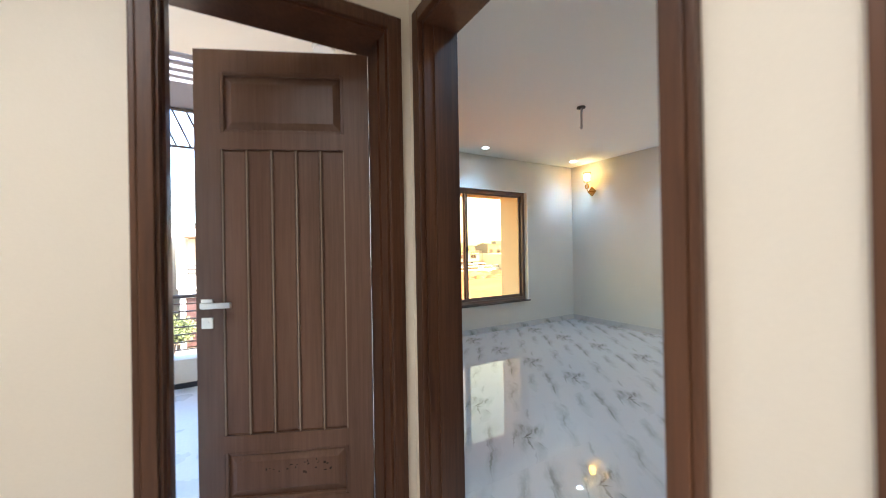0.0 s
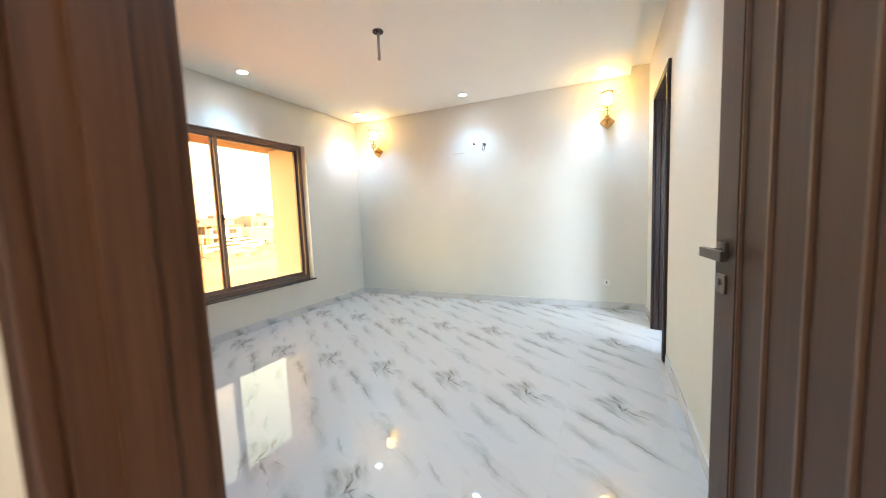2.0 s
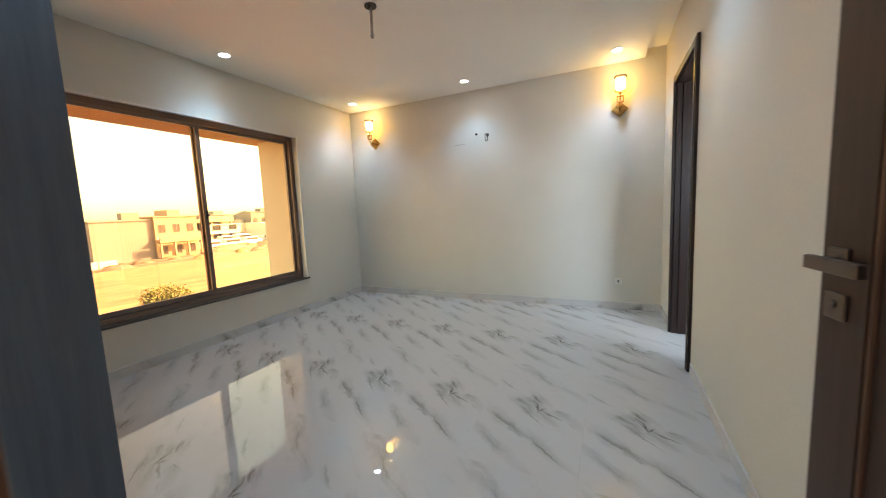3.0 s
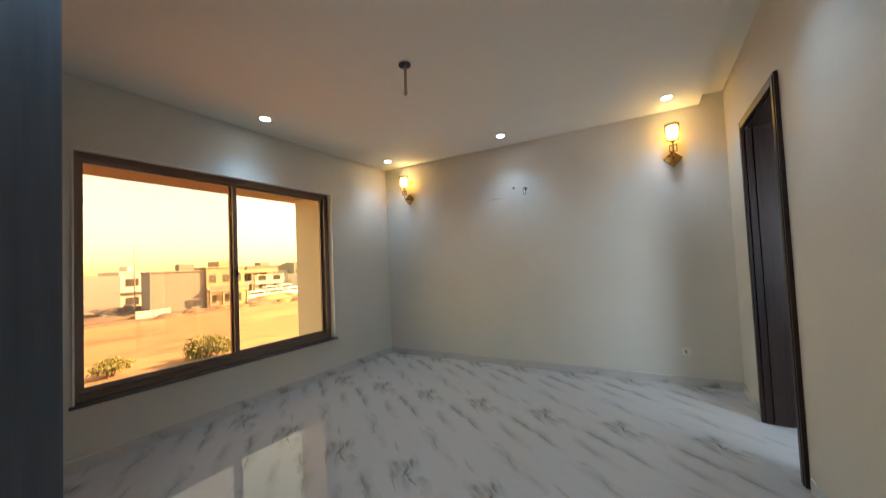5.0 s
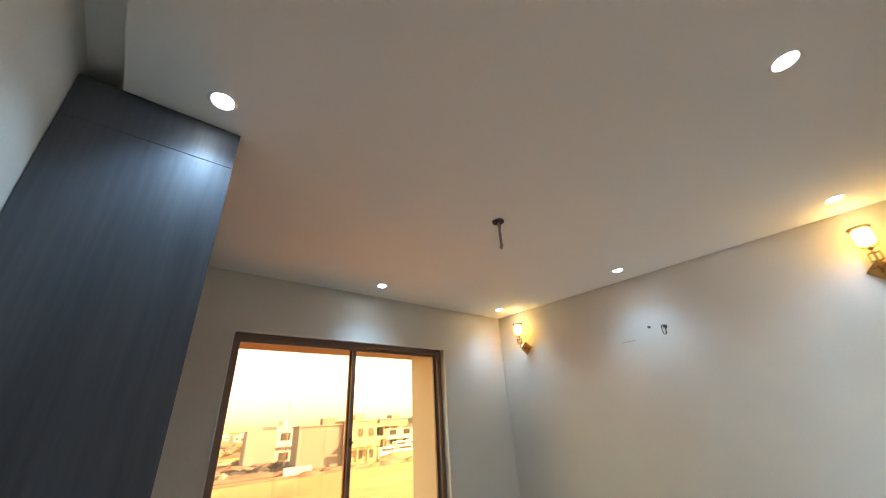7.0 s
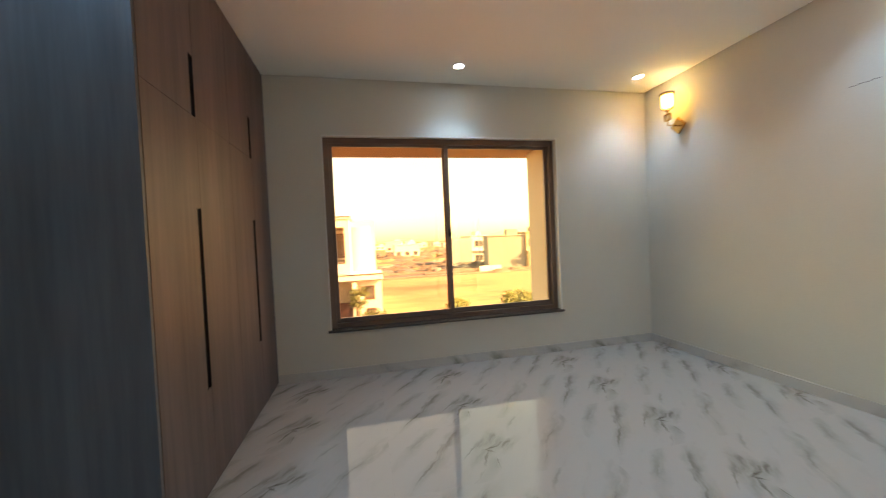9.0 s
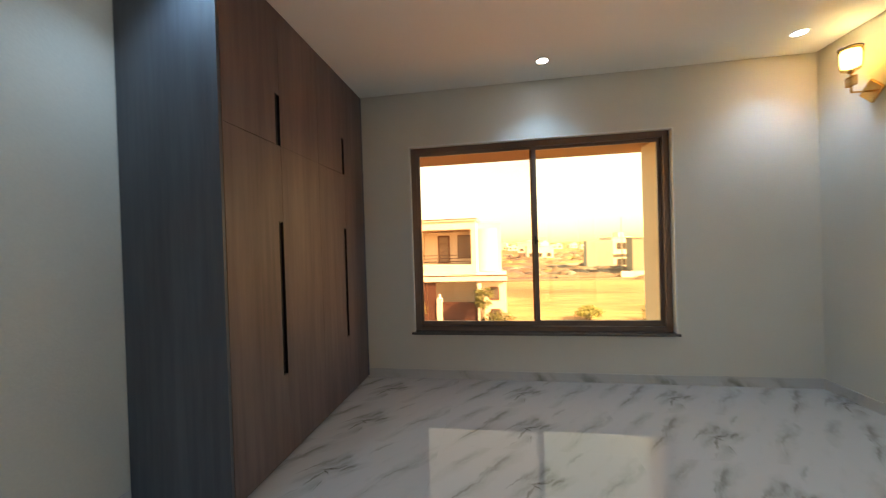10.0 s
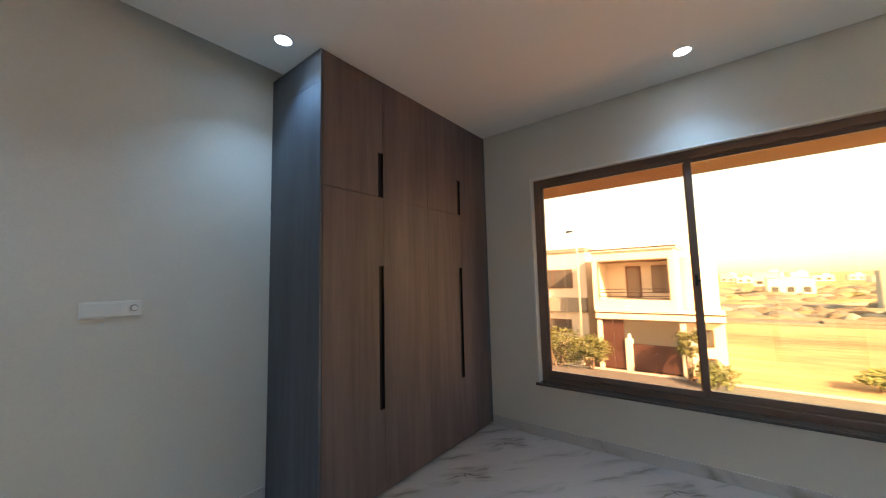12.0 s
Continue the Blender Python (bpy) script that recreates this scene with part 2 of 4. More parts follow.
WHITEHOUSE = mat("cream_render", (0.72, 0.66, 0.56), 0.8, var=0.05, scale=0.6, fine=15, bump=0.03)
GREYHOUSE = mat("bare_grey_render", (0.26, 0.245, 0.215), 0.9, var=0.1, scale=0.4, fine=10, bump=0.04)
PALEGREY = mat("pale_grey_render", (0.34, 0.33, 0.31), 0.9, var=0.1, scale=0.4, fine=10, bump=0.04)
REDGATE = mat("red_brown_gate", (0.075, 0.034, 0.026), 0.5, var=0.12, scale=2, fine=30)
BROWNDOOR = mat("far_brown_wood", (0.16, 0.07, 0.035), 0.5, var=0.15, scale=3)
DUN = mat("dun_render", (0.42, 0.33, 0.21), 0.9, var=0.1, scale=0.5, fine=10, bump=0.04)
PALELEAF = mat("dusty_pale_leaves", (0.16, 0.165, 0.045), 0.7, var=0.4, scale=2.5, fine=20, bump=0)
GRIT = mat("trodden_earth", (0.21, 0.15, 0.10), 0.95, var=0.6, scale=0.12, fine=1.2, bump=0.05, stretch=(0.4, 1.8, 1))
CURTAIN = mat("pale_window_lining", (0.24, 0.19, 0.15), 0.3, var=0.15, bump=0)
DARKGLASS = mat("dark_window_glass", (0.10, 0.09, 0.085), 0.12, var=0.1, bump=0)
BARK = mat("bark", (0.14, 0.10, 0.07), 0.9, var=0.3, scale=8, fine=60, bump=0.1)
LEAF = mat("dusty_leaves", (0.088, 0.098, 0.026), 0.7, var=0.45, scale=2.5, fine=20, bump=0)
DIRT = mat("dark_soil", (0.17, 0.13, 0.095), 0.95, var=0.3, scale=0.2, fine=2, bump=0.05)
TERRACE = mat("terrace_tile", (0.60, 0.61, 0.62), 0.3, var=0.06, scale=3, fine=40, bump=0.01)
VEHICLE = mat("white_car_paint", (0.75, 0.75, 0.74), 0.2, var=0.03, bump=0)


def glow(name, color, strength):
    m = bpy.data.materials.new(name)
    m.use_nodes = True
    b = m.node_tree.nodes["Principled BSDF"]
    b.inputs["Base Color"].default_value = (0.8, 0.8, 0.8, 1)
    b.inputs["Emission Color"].default_value = (*color, 1)
    b.inputs["Emission Strength"].default_value = strength
    return m


LED = glow("led_diffuser", (0.72, 0.87, 1.0), DOWNLIGHT_GLOW)
SHADE = glow("lit_frosted_glass", (1.0, 0.74, 0.30), SCONCE_GLOW)


def glass(name, tint):
    m = bpy.data.materials.new(name)
    m.use_nodes = True
    n, l = m.node_tree.nodes, m.node_tree.links
    n.remove(n["Principled BSDF"])
    tr, gl, mx, lw = n.new("ShaderNodeBsdfTransparent"), n.new("ShaderNodeBsdfGlossy"), n.new("ShaderNodeMixShader"), n.new("ShaderNodeLayerWeight")
    pw, mr = n.new("ShaderNodeMath"), n.new("ShaderNodeMapRange")
    tr.inputs[0].default_value = (*tint, 1)
    gl.inputs["Roughness"].default_value = 0.01
    pw.operation = "POWER"
    pw.inputs[1].default_value = 5
    mr.inputs["To Min"].default_value, mr.inputs["To Max"].default_value = 0.045, 0.9
    l.new(lw.outputs["Facing"], pw.inputs[0])
    l.new(pw.outputs[0], mr.inputs["Value"])
    l.new(mr.outputs[0], mx.inputs[0])
    l.new(tr.outputs[0], mx.inputs[1])
    l.new(gl.outputs[0], mx.inputs[2])
    l.new(mx.outputs[0], n["Material Output"].inputs[0])
    return m


AMBER = glass("amber_window_glass", (0.95, 0.755, 0.49))
SMOKE = glass("smoky_lamp_glass", (0.80, 0.68, 0.42))
# same amber glass, tint deepened to hold the dimmer sky on the left
AMBERDIM = glass("dim_amber_window_glass", (0.90, 0.67, 0.45))

# ---- mesh helpers ----
def box(bm, x0, x1, y0, y1, z0, z1, bevel=0.0):
    """Adds a box; bevel rounds its edges."""
    vs = [bm.verts.new((x, y, z)) for x in (x0, x1) for y in (y0, y1) for z in (z0, z1)]
    fs = [bm.faces.new([vs[i] for i in q]) for q in ((0, 1, 3, 2), (4, 6, 7, 5), (0, 4, 5, 1), (2, 3, 7, 6), (0, 2, 6, 4), (1, 5, 7, 3))]
    if bevel:
        es = {e for f in fs for e in f.edges}
        bmesh.ops.bevel(bm, geom=list(es), offset=bevel, segments=2, affect="EDGES", profile=0.5)


def cyl(bm, a, b, r0, r1=None, n=16, caps=True):
    """Adds a tapered round bar from a to b."""
    a, b = Vector(a), Vector(b)
    r1 = r0 if r1 is None else r1
    q = (b - a).to_track_quat("Z", "Y")
    rings = []
    for c, r in ((a, r0), (b, r1)):
        rings.append([bm.verts.new(c + q @ Vector((r * math.cos(2 * math.pi * i / n), r * math.sin(2 * math.pi * i / n), 0))) for i in range(n)])
    for i in range(n):
        bm.faces.new((rings[0][i], rings[0][(i + 1) % n], rings[1][(i + 1) % n], rings[1][i]))
    if caps:
        bm.faces.new(rings[0][::-1])
        bm.faces.new(rings[1])


def part(name, bm, material, parent=None, label="", m=None):
    """Links a bmesh as one mesh object under a thing or a part."""
    bmesh.ops.recalc_face_normals(bm, faces=bm.faces)
    me = bpy.data.meshes.new(name)
    bm.to_mesh(me)
    bm.free()
    me.materials.append(material)
    ob = new(name, me)
    if parent:
        ob.parent = parent
    if m is not None:
        ob.matrix_basis = m
    if label:
        tagged(ob, label)
    return ob


def boxes(name, dims, material, parent=None, label="", bevel=0.0, m=None):
    bm = bmesh.new()
    for d in dims:
        box(bm, *d, bevel=bevel)
    return part(name, bm, material, parent, label, m)


def thing(name, m, label, category, group=""):
    e = new(name)
    e.matrix_basis = m
    return tagged(e, label, category, group)


def setting(name, dims, material, label="", bevel=0.0):
    return tagged(boxes(name, dims, material, bevel=bevel), label, kind="structure")


# ---- bedroom shell ----
WX0, WX1, WZ0, WZ1 = -3.56, -1.13, 0.455, 2.31      # window opening
EY0, EY1, EZ = -4.264, -3.233, 2.342                 # rough opening of the entry
BX0, BX1 = -1.60, -0.735                            # washroom door opening
setting("wall_north", [(HX, WX0, 0, T, 0, 3.1), (WX1, T, 0, T, 0, 3.1), (WX0, WX1, 0, T, 0, WZ0), (WX0, WX1, 0, T, WZ1, 3.1)], WALL, "pale painted window wall")
setting("wall_east", [(0, T, YS, 0, 0, 3.1)], WALL, "pale painted bedroom wall")
setting("wall_south", [(HX + 0.05, BX0, YS - T, YS, 0, 3.1), (BX1, T, YS - T, YS, 0, 3.1), (BX0, BX1, YS - T, YS, EZ, 3.1)], WALL, "pale painted bedroom wall with a washroom door")
setting("wall_west", [(XW - 0.075, XW, EY1, 0, 0, 3.1), (XW - 0.075, XW, EY0, EY1, EZ, 3.1)], WALL, "pale painted bedroom wall with the entry door")
setting("wall_west_hall_side", [(HX, XW - 0.075, EY1, HY, 0, 3.1), (HX, XW - 0.075, HY, 0, 0, 3.1), (HX, XW - 0.075, EY0, EY1, EZ, 3.1)], HALLPAINT, "cream painted hall wall")
setting("wall_hall_east", [(HX, HX + 0.05, -5.9, EY0, 0, 3.1)], HALLPAINT, "cream painted hall wall")
setting("ceiling", [(-4.50, -0.014, -4.07, -0.014, ZC, ZTOP)], CEIL, "white plaster ceiling panel with a recess along two walls")
setting("ceiling_recess", [(XW, 0, YS, 0, ZTOP + 0.004, 3.1)], CEIL, "raised ceiling strip above the panel")
# dark filling puts the gap's shade into the colour
setting("trim_shadow_gap", [(-4.03, -0.0005, -0.013, -0.0005, ZC + 0.006, ZTOP), (-0.013, -0.0005, -4.068, -0.013, ZC + 0.006, ZTOP)], GAP, "dark strip coloured for the shade in the gap round the ceiling panel")
setting("baseboard_north", [(-4.04, -0.012, -0.012, -0.0005, 0, 0.085)], SKIRT, "marble skirting", bevel=0.002)
setting("baseboard_east", [(-0.012, -0.0005, YS + 0.012, 0, 0, 0.085)], SKIRT, "marble skirting", bevel=0.002)
setting("baseboard_south", [(BX1 + 0.09, -0.012, YS + 0.0005, YS + 0.012, 0, 0.085), (XW + 0.05, BX0 - 0.09, YS + 0.0005, YS + 0.012, 0, 0.085)], SKIRT, "marble skirting", bevel=0.002)
setting("baseboard_west", [(XW + 0.0005, XW + 0.012, EY1 + 0.1, -1.915, 0, 0.085)], SKIRT, "marble skirting", bevel=0.002)
setting("floor_slab", [(-8.2, 1.0, -7.2, 0.9, -0.25, -0.012)], KERB, "concrete floor slab")

# hall shell
LX0, LX1 = -5.750, -4.893                           # opening of the terrace door
setting("wall_hall_north", [(-7.5, LX0, HY, HY + T, 0, 3.1), (LX1, HX, HY, HY + T, 0, 3.1), (LX0, LX1, HY, HY + T, EZ, 3.1)], HALLPAINT, "cream painted hall wall with the terrace door")
setting("wall_hall_west", [(-7.73, -7.5, -5.9, HY, 0, 3.1)], HALLPAINT, "cream painted hall wall")
setting("wall_hall_south", [(-7.5, HX, -6.13, -5.9, 0, 3.1)], HALLPAINT, "cream painted hall wall")
setting("ceiling_hall", [(-7.5, HX, -5.9, HY, ZC, 3.1)], CEIL, "white plaster hall ceiling")


# ---- doors ----
def casing(name, width, height, depth, label, trim=0.065, timber=FRAMEWOOD):
    """Door frame: lining with a stop and moulded trims on both faces; x along the opening from 0, y through the wall."""
    e = thing(name, Matrix(), label, "door frame")
    lin = 0.022
    boxes("lining", [(0, lin, 0, depth, 0, height), (width - lin, width, 0, depth, 0, height), (lin, width - lin, 0, depth, height - lin, height)], timber, e)
    boxes("stop", [(lin + 0.0002, lin + 0.010, depth * 0.32, depth - 0.047, 0, height - lin), (width - lin - 0.010, width - lin - 0.0002, depth * 0.32, depth - 0.047, 0, height - lin)], timber, e)
    for y0, y1, s in ((-0.022, 0.0, -1), (depth, depth + 0.022, 1)):
        bm = bmesh.new()
        o = trim - 0.012
        for dx, dy in ((0.0, 0.0), (0.020, 0.004)):
            ya, yb = (y0 - dy, y1) if s < 0 else (y0, y1 + dy)
            w = 0.020 if dx == 0 else 0.045
            box(bm, -o + dx, -o + dx + w, ya, yb, 0, height + o - dx, 0.004)
            box(bm, width + o - dx - w, width + o - dx, ya, yb, 0, height + o - dx, 0.004)
            box(bm, -o + dx + w, width + o - dx - w, ya, yb, height + o - dx - w, height + o - dx, 0.004)
        part("trim", bm, timber, e, "moulded dark wood trim")
    return e


def field(bm, x0, x1, z0, z1, ya, yb, slope):
    """A raised panel: wide sloping edges from ya up to a flat at yb."""
    a = [bm.verts.new((x, ya, z)) for x, z in ((x0, z0), (x1, z0), (x1, z1), (x0, z1))]
    b = [bm.verts.new((x, yb, z)) for x, z in ((x0 + slope, z0 + slope), (x1 - slope, z0 + slope), (x1 - slope, z1 - slope), (x0 + slope, z1 - slope))]
    bm.faces.new(a)
    bm.faces.new(b)
    for i in range(4):
        bm.faces.new((a[i], a[(i + 1) % 4], b[(i + 1) % 4], b[i]))


def leaf(name, w, h, label, metal, zc=1.15, timber=DOORWOOD, beading=BEADWOOD):
    """Door leaf with a raised panel above and below and five grooved boards between; hinges at x 0, y is its thickness."""
    e = thing(name, Matrix(), label, "door")
    t, st = 0.040, 0.12
    zb = (0.13, 0.37, 0.45, 1.84, 1.92, h - 0.11)
    bm = bmesh.new()
    for a, b in ((0, st), (w - st, w)):
        box(bm, a, b, 0, t, 0.006, h)
    for a, b in ((0.006, zb[0]), (zb[1], zb[2]), (zb[3], zb[4]), (zb[5], h)):
        box(bm, st, w - st, 0, t, a, b)
    box(bm, st - 0.01, w - st + 0.01, t / 2 - 0.004, t / 2 + 0.004, 0.02, h - 0.02)
    part("frame", bm, timber, e)
    for a, b in ((zb[0], zb[1]), (zb[4], zb[5])):
        bm = bmesh.new()
        for y0, y1, inner in ((0.004, t / 2 - 0.004, 0.001), (t / 2 + 0.004, t - 0.004, t - 0.001)):
            mid, out = (y1, y0 - 0.002) if y0 < t / 4 else (y0, y1 + 0.002)
            field(bm, st + 0.018, w - st - 0.018, a + 0.018, b - 0.018, mid, out, 0.034)
            for r in ((st, st + 0.016, a, b), (w - st - 0.016, w - st, a, b)):
                box(bm, r[0], r[1], min(y0, inner) , max(y1, inner), r[2], r[3], 0.003)
            for r in ((a, a + 0.016), (b - 0.016, b)):
                box(bm, st + 0.016, w - st - 0.016, min(y0, inner), max(y1, inner), r[0], r[1], 0.003)
        part("panel", bm, timber, e)
    n = 5
    bw = (w - 2 * st) / n
    for i in range(n):
        bm = bmesh.new()
        for y0, y1 in ((0.011, t / 2 - 0.004), (t / 2 + 0.004, t - 0.011)):
            box(bm, st + i * bw + 0.008, st + (i + 1) * bw - 0.008, y0, y1, zb[2] + 0.006, zb[3] - 0.006, 0.005)
        part("board", bm, timber, e)
    bm = bmesh.new()
    for i in range(n + 1):
        for y0, y1 in ((0.003, t / 2 - 0.004), (t / 2 + 0.004, t - 0.003)):
            x = st + i * bw + (0.004 if i == 0 else -0.004 if i == n else 0)
            box(bm, x - 0.0034, x + 0.0034, y0, y1, zb[2], zb[3], 0.0015)
    part("bead", bm, beading, e, "thin beads between the boards")
    for s, y in ((-1, 0.0), (1, t)):
        f = lambda d: (min(y, y + s * d), max(y, y + s * d))
        bm = bmesh.new()
        box(bm, w - 0.078, w - 0.026, *f(0.009), zc - 0.022, zc + 0.026, 0.002)
        box(bm, w - 0.062, w - 0.044, *f(0.052), zc - 0.009, zc + 0.009, 0.003)
        ya, yb = sorted((y + s * 0.040, y + s * 0.056))
        box(bm, w - 0.18, w - 0.044, ya, yb, zc - 0.013, zc + 0.013, 0.002)
        part("handle", bm, metal, e, "square metal lever handle")
        bm = bmesh.new()
        box(bm, w - 0.078, w - 0.026, *f(0.008), zc - 0.115, zc - 0.063, 0.002)
        cyl(bm, (w - 0.052, y, zc - 0.084), (w - 0.052, y + s * 0.012, zc - 0.084), 0.008, n=12)
        part("lock_plate", bm, metal, e, "square metal lock plate")
    for z in (0.25, 1.2, h - 0.22, h - 0.45):
        bm = bmesh.new()
        cyl(bm, (-0.004, -0.004, z - 0.05), (-0.004, -0.004, z + 0.05), 0.006, n=10)
        part("hinge", bm, METAL, e, "steel hinge")
    return e


# entry to the bedroom: leaf swung open beside the south wall
entry_casing = casing("door_frame", EY1 - EY0, EZ, 0.155, "dark brown wooden door frame between hall and bedroom")
entry_casing.matrix_basis = Matrix.Translation((XW + 0.005, EY0, 0)) @ pose(0, 0, 0, 0, 0, 90)
entry_leaf = leaf("bedroom_door", 0.90, 2.305, "brown grooved wooden bedroom door standing wide open beside the wall", BRONZE)
entry_leaf.matrix_basis = pose(-4.60, -4.262, 0.0, 0, 0, 6.8)

# terrace door: leaf swung outwards
terrace_casing = casing("door_frame", LX1 - LX0, EZ, T, "dark brown wooden door frame to the terrace")
terrace_casing.matrix_basis = Matrix.Translation((LX0, HY, 0))
terrace_leaf = leaf("terrace_door", 0.825, 2.325, "brown grooved wooden door half open to the terrace", METAL, 1.09, LITDOORWOOD, BEADGLINT)
rs = random.Random(8)
scuffs = []
for i in range(22):
    x, z, w0, h0 = 0.20 + 0.33 * rs.random(), 0.235 + 0.075 * rs.random(), rs.uniform(0.004, 0.016), rs.uniform(0.002, 0.012)
    scuffs.append((x, x + w0, 0.0398, 0.0404, z, z + h0))
boxes("scuff_mark", scuffs, DARKWOOD, terrace_leaf, "dark scuff marks on the lower panel")
terrace_leaf.matrix_basis = pose(LX1 - 0.0135, HY + T + 0.032, 0.0, 0, 0, 156)

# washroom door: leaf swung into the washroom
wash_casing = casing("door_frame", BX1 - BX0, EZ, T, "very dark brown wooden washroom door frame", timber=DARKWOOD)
wash_casing.matrix_basis = Matrix.Translation((BX0, YS - T, 0))
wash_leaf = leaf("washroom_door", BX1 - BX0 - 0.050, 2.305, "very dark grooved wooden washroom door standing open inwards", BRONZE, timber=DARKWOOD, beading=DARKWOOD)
wash_leaf.matrix_basis = pose(BX1 - 0.026, YS - T - 0.008, 0.0, 0, 0, -92)
WS = -6.35
setting("wall_washroom", [(-2.45, -2.3, WS, -5.9, 0, 3.1), (-2.45, -2.3, -5.1, YS - T, 0, 3.1), (-2.45, -2.3, -5.9, -5.1, 0, 1.1), (-2.45, -2.3, -5.9, -5.1, 2.1, 3.1), (-0.45, -0.3, WS, YS - T, 0, 3.1), (-2.45, -0.3, WS - T, WS, 0, 3.1)], WALL, "pale washroom walls with a small window")
setting("ceiling_washroom", [(-2.45, -0.3, WS, YS - T, 2.6, 2.7)], CEIL, "white washroom ceiling")
wl = new("window_sky_light", bpy.data.lights.new("window_sky_light", "AREA"))
wl.data.shape, wl.data.size, wl.data.size_y, wl.data.energy, wl.data.color = "RECTANGLE", 0.78, 0.98, WASH_W, (0.62, 0.80, 1.0)
wl.matrix_basis = look((-2.27, -5.5, 1.6), (-1.0, -4.3, 0.2))

# another hall door beyond the entry
side_casing = casing("door_frame", 0.95, EZ, 0.1, "dark brown wooden frame of another hall door")
side_casing.matrix_basis = Matrix.Translation((HX + 0.1, -5.51, 0)) @ pose(0, 0, 0, 0, 0, 90)

# ---- window ----
YF0, YF1 = 0.085, 0.165
def window():
    e = tagged(new("window_1"), "wide brown aluminium sliding window with amber glass", kind="structure")
    f = 0.055
    boxes("window_frame", [(WX0, WX0 + f, YF0, YF1, WZ0, WZ1), (WX1 - f, WX1, YF0, YF1, WZ0, WZ1), (WX0 + f, WX1 - f, YF0, YF1, WZ1 - f, WZ1),
                           (WX0 + f, WX1 - f, YF0, YF1, WZ0, WZ0 + 0.045), (WX0 + f, WX1 - f, YF0 + 0.036, YF0 + 0.041, WZ0 + 0.045, WZ0 + 0.062)], ALU, e, bevel=0.002)
    xm = (WX0 + WX1) / 2
    for x0, x1, y, tint, words in ((WX0 + f - 0.01, xm + 0.028, YF0 + 0.008, AMBERDIM, "amber pane tinted deeper for the dimmer western sky"), (xm - 0.028, WX1 - f + 0.01, YF0 + 0.046, AMBER, "amber tinted pane")):
        s = 0.042
        bm = bmesh.new()
        z0, z1 = WZ0 + 0.052, WZ1 - f + 0.012
        box(bm, x0, x0 + s, y, y + 0.026, z0, z1, 0.002)
        box(bm, x1 - s, x1, y, y + 0.026, z0, z1, 0.002)
        box(bm, x0 + s, x1 - s, y, y + 0.026, z0, z0 + s, 0.002)
        box(bm, x0 + s, x1 - s, y, y + 0.026, z1 - s, z1, 0.002)
        sash = part("sash", bm, ALU, e)
        boxes("pane", [(x0 + s - 0.004, x1 - s + 0.004, y + 0.012, y + 0.013, z0 + s - 0.004, z1 - s + 0.004)], tint, sash, words)
    boxes("latch", [(xm - 0.008, xm + 0.012, YF0 - 0.012, YF0 + 0.008, 1.30, 1.38), (xm + 0.002, xm + 0.03, YF0 - 0.018, YF0 - 0.006, 1.325, 1.345)], RUBBER, e, "black sliding latch", 0.002)
    boxes("window_sill", [(WX0 - 0.02, WX1 + 0.02, -0.022, YF0, WZ0 - 0.02, WZ0 + 0.002)], SILL, e, "dark marble sill", 0.003)
    bd = 0.012
    boxes("edge_bead", [(WX0 - 0.002, WX0 + bd, -0.006, 0.006, WZ0 + 0.003, WZ1), (WX1 - bd, WX1 + 0.002, -0.006, 0.006, WZ0 + 0.003, WZ1), (WX0 + bd, WX1 - bd, -0.006, 0.006, WZ1 - bd, WZ1 + 0.002)], PLASTIC, e, "pale corner bead", 0.001)


window()
setting("trim_soffit", [(-5.6, WX1 + 0.30, T, 0.95, WZ1 + 0.012, WZ1 + 0.35)], SOFFITOCHRE, "painted concrete canopy over the window")
setting("trim_fin", [(WX1 + 0.002, WX1 + 0.30, T, 0.73, -0.2, WZ1 + 0.008)], OUTPAINT, "painted concrete fin beside the window")

